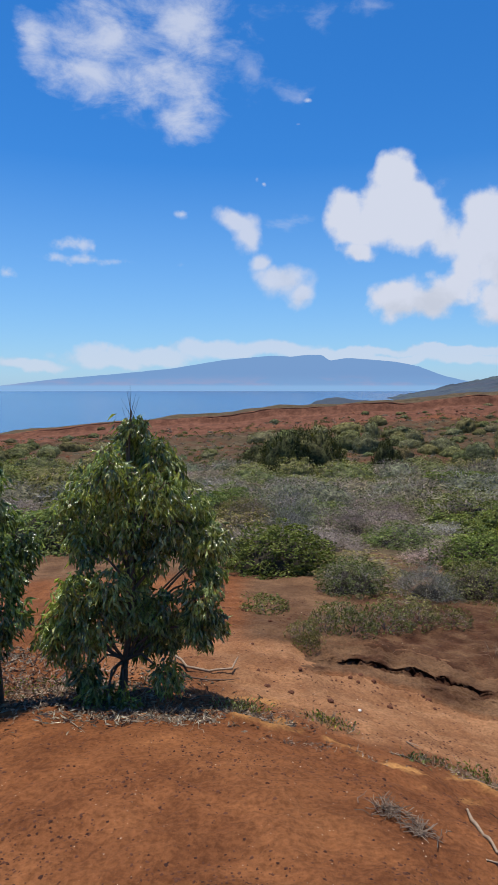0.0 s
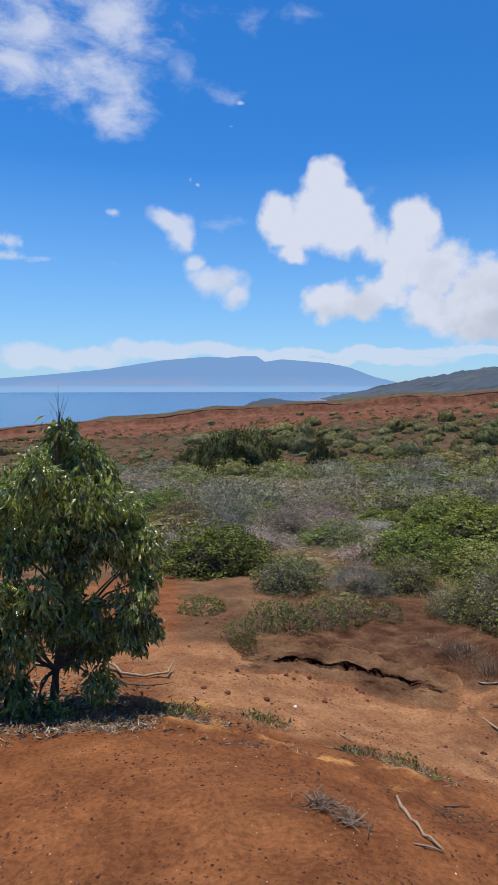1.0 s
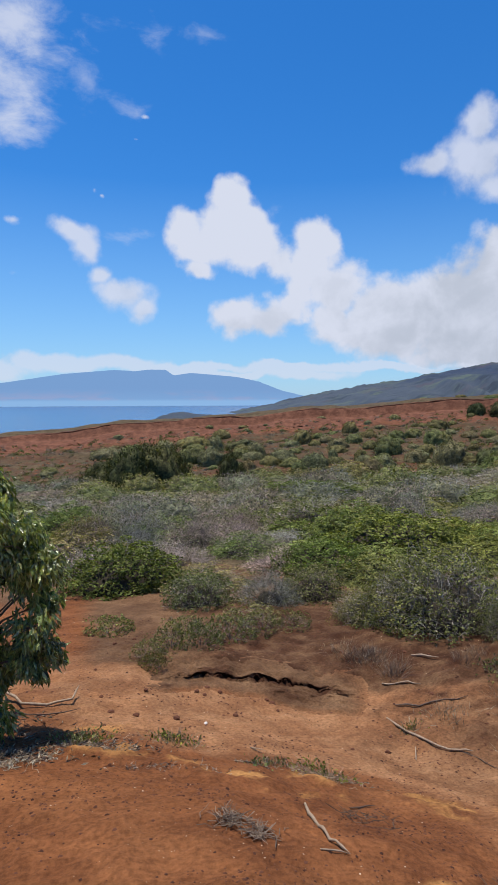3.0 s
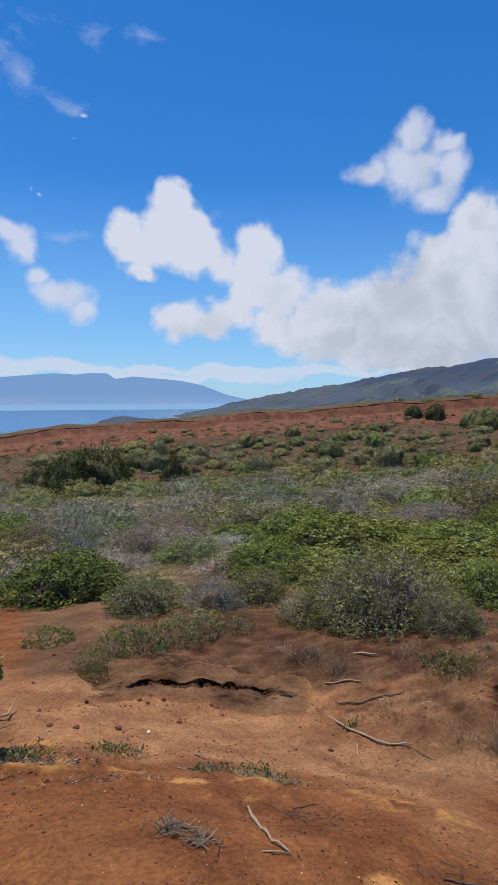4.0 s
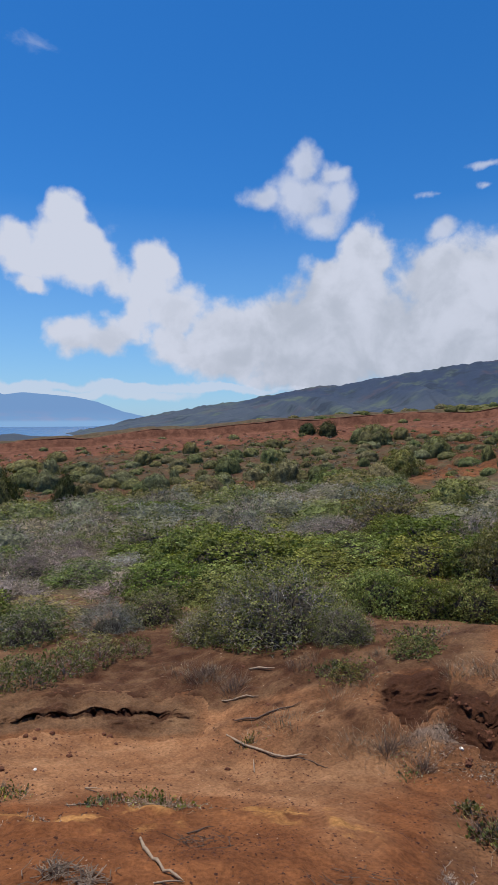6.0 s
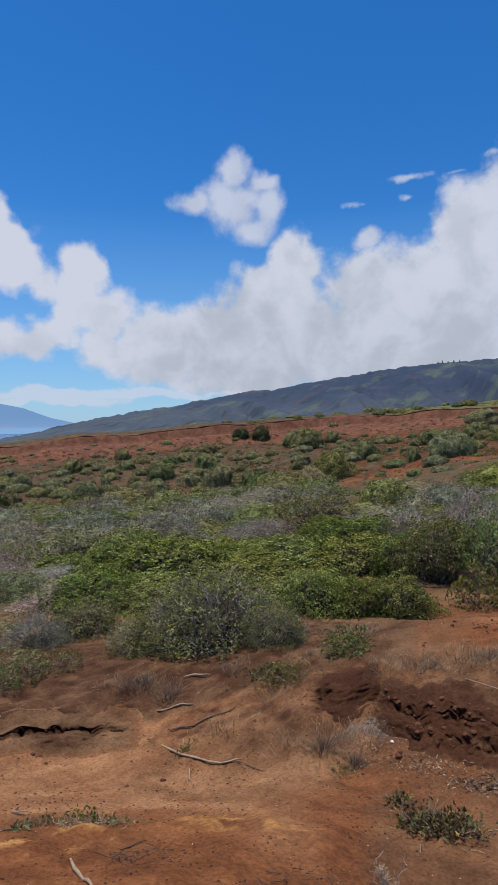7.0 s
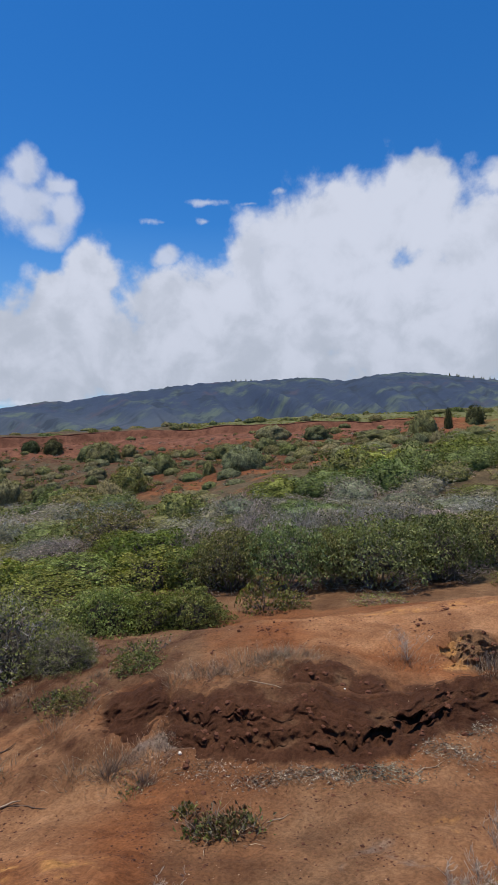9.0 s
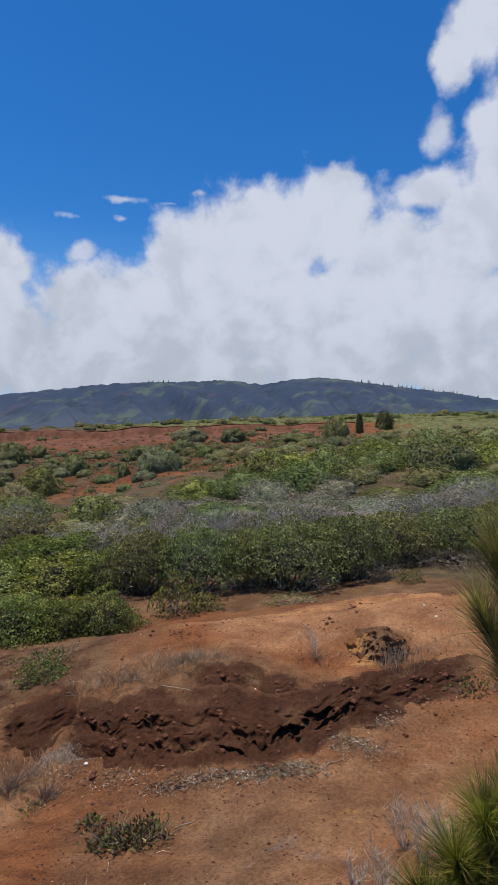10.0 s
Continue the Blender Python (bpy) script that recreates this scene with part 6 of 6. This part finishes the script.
def set_stones():
    rng = random.Random(3)
    pale, dark = [rock(k) for k in (1, 2)], [rock(k, 0.7, 0.5) for k in (3, 4, 5)]
    spots = [("white_stone", pale, STONE_PALE, "pale white stone lying on red soil", 52.4, 4.81, 0.018), ("white_stone", pale, STONE_PALE, "pale white stone lying on red soil", 11.4, 4.35, 0.017),
             ("white_stone", pale, STONE_PALE, "pale white stone lying on red soil", 68.2, 5.5, 0.011), ("white_stone", pale, STONE_PALE, "pale white stone lying on red soil", 83.5, 7.9, 0.016), ("white_stone", pale, STONE_PALE, "pale white stone lying on red soil", 84.6, 7.6, 0.016)]
    for _ in range(60):
        k = 0 if rng.random() < 0.3 else 1
        edge, h = bank_edge(k, np.array([0.0]))
        a = rng.uniform(BANKS[k][0][0] + 2, BANKS[k][0][-1] - 2)
        edge, h = bank_edge(k, np.array([a]))
        spots.append(("earth_clod", dark, CRUMB, "dark red clod fallen from the bank", a, float(edge[0]) - 0.24 - abs(rng.gauss(0, 0.2)), rng.uniform(0.01, 0.034) * (0.6 + float(h[0]) * 1.6)))
    for _ in range(60):
        spots.append(("earth_clod", dark, CRUMB, "small dark clod on red soil", rng.uniform(-5, 70), rng.uniform(4.2, 7.5), rng.uniform(0.01, 0.03)))
    for az, far in ((74.6, 7.3), (77.3, 8.0), (60.5, 6.9)):
        for _ in range(9):
            spots.append(("earth_clod", dark, CRUMB, "crumbling dark clod on the pale ridge", az + rng.gauss(0, 0.6), far + rng.gauss(0, 0.12), rng.uniform(0.01, 0.03)))
    for name, stock, mat, label, a, r, s in spots:
        ob = part(name, rng.choice(stock), mat)
        ob.matrix_basis = Matrix.Translation(spot(a, r, s * 0.2)) @ pose(0, 0, 0, 0, 0, rng.uniform(0, 360)) @ Matrix.Diagonal((s, s * rng.uniform(0.7, 1.1), s * rng.uniform(0.7, 1.2), 1))
        tagged(ob, label, "stone", "stones and clods")
    for x, y, z in CRUMBLED:
        s = rng.uniform(0.008, 0.03)
        ob = part("earth_clod", rng.choice(dark), CRUMB)
        ob.matrix_basis = Matrix.Translation((x, y, z)) @ pose(0, 0, 0, 0, 0, rng.uniform(0, 360)) @ Matrix.Diagonal((s, s * rng.uniform(0.7, 1.1), s * rng.uniform(0.8, 1.3), 1))
        tagged(ob, "dark red clod loosened from the face of the bank", "stone", "stones and clods")


set_stones()


def grit(name, label, material, count, low, high, small, large, seed):
    """Loose grit strewn over the bare soil, one mesh."""
    rng = np.random.RandomState(seed)
    base = np.array([(1, 0, 0), (0.3, 0.95, 0), (-0.8, 0.6, 0), (-0.8, -0.6, 0), (0.3, -0.95, 0), (0.1, 0.1, 0.75), (0, 0, -0.5)], float)
    tri = np.array([(k, (k + 1) % 5, 5) for k in range(5)] + [((k + 1) % 5, k, 6) for k in range(5)])
    az = np.radians(rng.uniform(-30, 98, count))
    r = low * (high / low) ** rng.rand(count)
    clump = fbm(r * np.sin(az) * 1.7, r * np.cos(az) * 1.7, 3, seed)
    keep = clump + rng.uniform(-0.5, 0.5, count) > 0.1
    az, r = az[keep], r[keep]
    n = len(r)
    x, y = r * np.sin(az), r * np.cos(az)
    s = rng.uniform(small, large, n) ** 1.0 * rng.uniform(0.4, 1, n) * (0.55 + 0.17 * r)
    turn = rng.uniform(0, 6.28, n)
    jit = base[None] * rng.uniform(0.6, 1.3, (n, 7, 3))
    v = np.stack([jit[..., 0] * np.cos(turn)[:, None] - jit[..., 1] * np.sin(turn)[:, None], jit[..., 0] * np.sin(turn)[:, None] + jit[..., 1] * np.cos(turn)[:, None], jit[..., 2] * 0.7], -1) * s[:, None, None]
    v += np.stack([x, y, height(x, y)], -1)[:, None]
    f = (tri[None] + (np.arange(n) * 7)[:, None, None]).reshape(-1, 3)
    tagged(part(name, mesh_of(name, v.reshape(-1, 3), f), material), label, "grit", kind="stuff")


grit("dark_grit", "fine dark red crumbs strewn over bare soil", CRUMB, 30000, 1.3, 9.0, 0.003, 0.012, 5)
grit("loose_clods", "small dark clods strewn over bare soil", CRUMB, 3600, 1.7, 8.0, 0.005, 0.014, 9)
grit("hill_clods", "dark red clods strewn over the eroded hillside", STONE_DARK, 9000, 44.0, 78.0, 0.006, 0.03, 8)
grit("pale_grit", "pale chips strewn over bare soil", PALE_CHIP, 2600, 1.3, 9.0, 0.002, 0.006, 6)


# ---- the young ironwood close by ----
def ironwood():
    rng = np.random.RandomState(12)
    q = spot(96.0, 1.75)
    foot = thing("ironwood_sapling", Matrix.Translation(q), "young ironwood with long soft green needles", "sapling", "")
    wood, green, brown = Pile(), Pile(), Pile()

    def at(az, r, el):
        return np.array([r * math.sin(radians(az)) - q.x, r * math.cos(radians(az)) - q.y, EYE + r * math.tan(radians(el)) - q.z])

    def brush(stem, pile, count, length, lean, spread, start=0.2):
        stem = np.array(stem)
        tube(wood, stem, np.linspace(0.007, 0.002, len(stem)), 5)
        f = rng.uniform(start, 1, count)
        k = np.minimum((f * (len(stem) - 1)).astype(int), len(stem) - 2)
        base = stem[k] + (stem[k + 1] - stem[k]) * (f * (len(stem) - 1) - k)[:, None]
        way = unit(stem[k + 1] - stem[k]) * lean + rng.normal(0, spread, (count, 3)) + np.array([0, 0, 0.25])
        blades(pile, base, way, length, 0.0017, rng, 0.25)
    root = np.array([0, 0, -0.02])
    brush([root, at(99, 1.75, -34), at(97, 1.75, -25), at(94.8, 1.7, -16), at(93.0, 1.68, -9.5)], brown, 1500, 0.16, 1.0, 0.3, 0.5)
    brush([at(99, 1.75, -30), at(98, 1.75, -22), at(96, 1.7, -12), at(95, 1.7, -6)], green, 900, 0.18, 1.0, 0.35)
    brush([at(98, 1.75, -28), at(95.6, 1.65, -22), at(93.4, 1.6, -17), at(92.2, 1.58, -14)], brown, 800, 0.13, 1.0, 0.35, 0.4)
    for a, r, e in ((90.5, 1.5, -31), (88, 1.48, -34), (86, 1.45, -37), (92.5, 1.55, -28), (84.7, 1.42, -40), (89, 1.4, -37), (87, 1.4, -40.5), (94, 1.6, -27)):
        tip = at(a, r, e)
        brush([root, root * 0.5 + tip * 0.5 - np.array([0, 0, 0.06]), tip], green, 2100, 0.125, 0.45, 0.42, 0.62)
    tagged(part("stem", wood.mesh("stem", True), DARK_WOOD, foot), kind="stuff")
    tagged(part("needle", green.mesh("needle"), NEEDLE, foot, "soft green needles"), kind="stuff")
    tagged(part("dry_needle", brown.mesh("dry_needle"), NEEDLE_DRY, foot, "browning needle tips"), kind="stuff")


ironwood()


def dry_weed(az, r, tall, seed):
    """A dead branching weed."""
    rng = np.random.RandomState(seed)
    foot = thing("dry_weed", Matrix.Translation(spot(az, r)), "dead pale branching weed on red soil", "weed", "dead weeds")
    pile = Pile()
    for _ in range(12):
        d = np.array([rng.normal(0, 0.45), rng.normal(0, 0.45), 1.0])
        p = [np.zeros(3), d * tall * 0.35 + rng.normal(0, 0.008, 3), d * tall * 0.7 + rng.normal(0, 0.02, 3), d * tall * rng.uniform(0.8, 1.1)]
        tube(pile, p, [0.0022, 0.0018, 0.0013, 0.0007], 4)
        for _ in range(7):
            s = p[1] + (p[3] - p[1]) * rng.rand()
            e = s + np.array([rng.normal(0, 0.5), rng.normal(0, 0.5), 0.6]) * tall * 0.28
            tube(pile, [s, (s + e) / 2 + rng.normal(0, 0.006, 3), e], [0.0012, 0.001, 0.0006], 3)
            for _ in range(2):
                g = e + np.array([rng.normal(0, 0.5), rng.normal(0, 0.5), 0.5]) * tall * 0.1
                tube(pile, [(s + e) / 2, g], [0.0009, 0.0005], 3)
    tagged(part("stalk", pile.mesh("stalk"), PALE_TWIG, foot), kind="stuff")


for a, r, h, s in ((84.9, 3.2, 0.24, 1), (82.3, 2.8, 0.18, 2), (83.3, 3.4, 0.22, 3), (79.5, 2.75, 0.15, 4), (87, 3.2, 0.24, 5), (73.8, 6.35, 0.28, 6), (53, 2.6, 0.12, 7)):
    dry_weed(a, r, h, s)
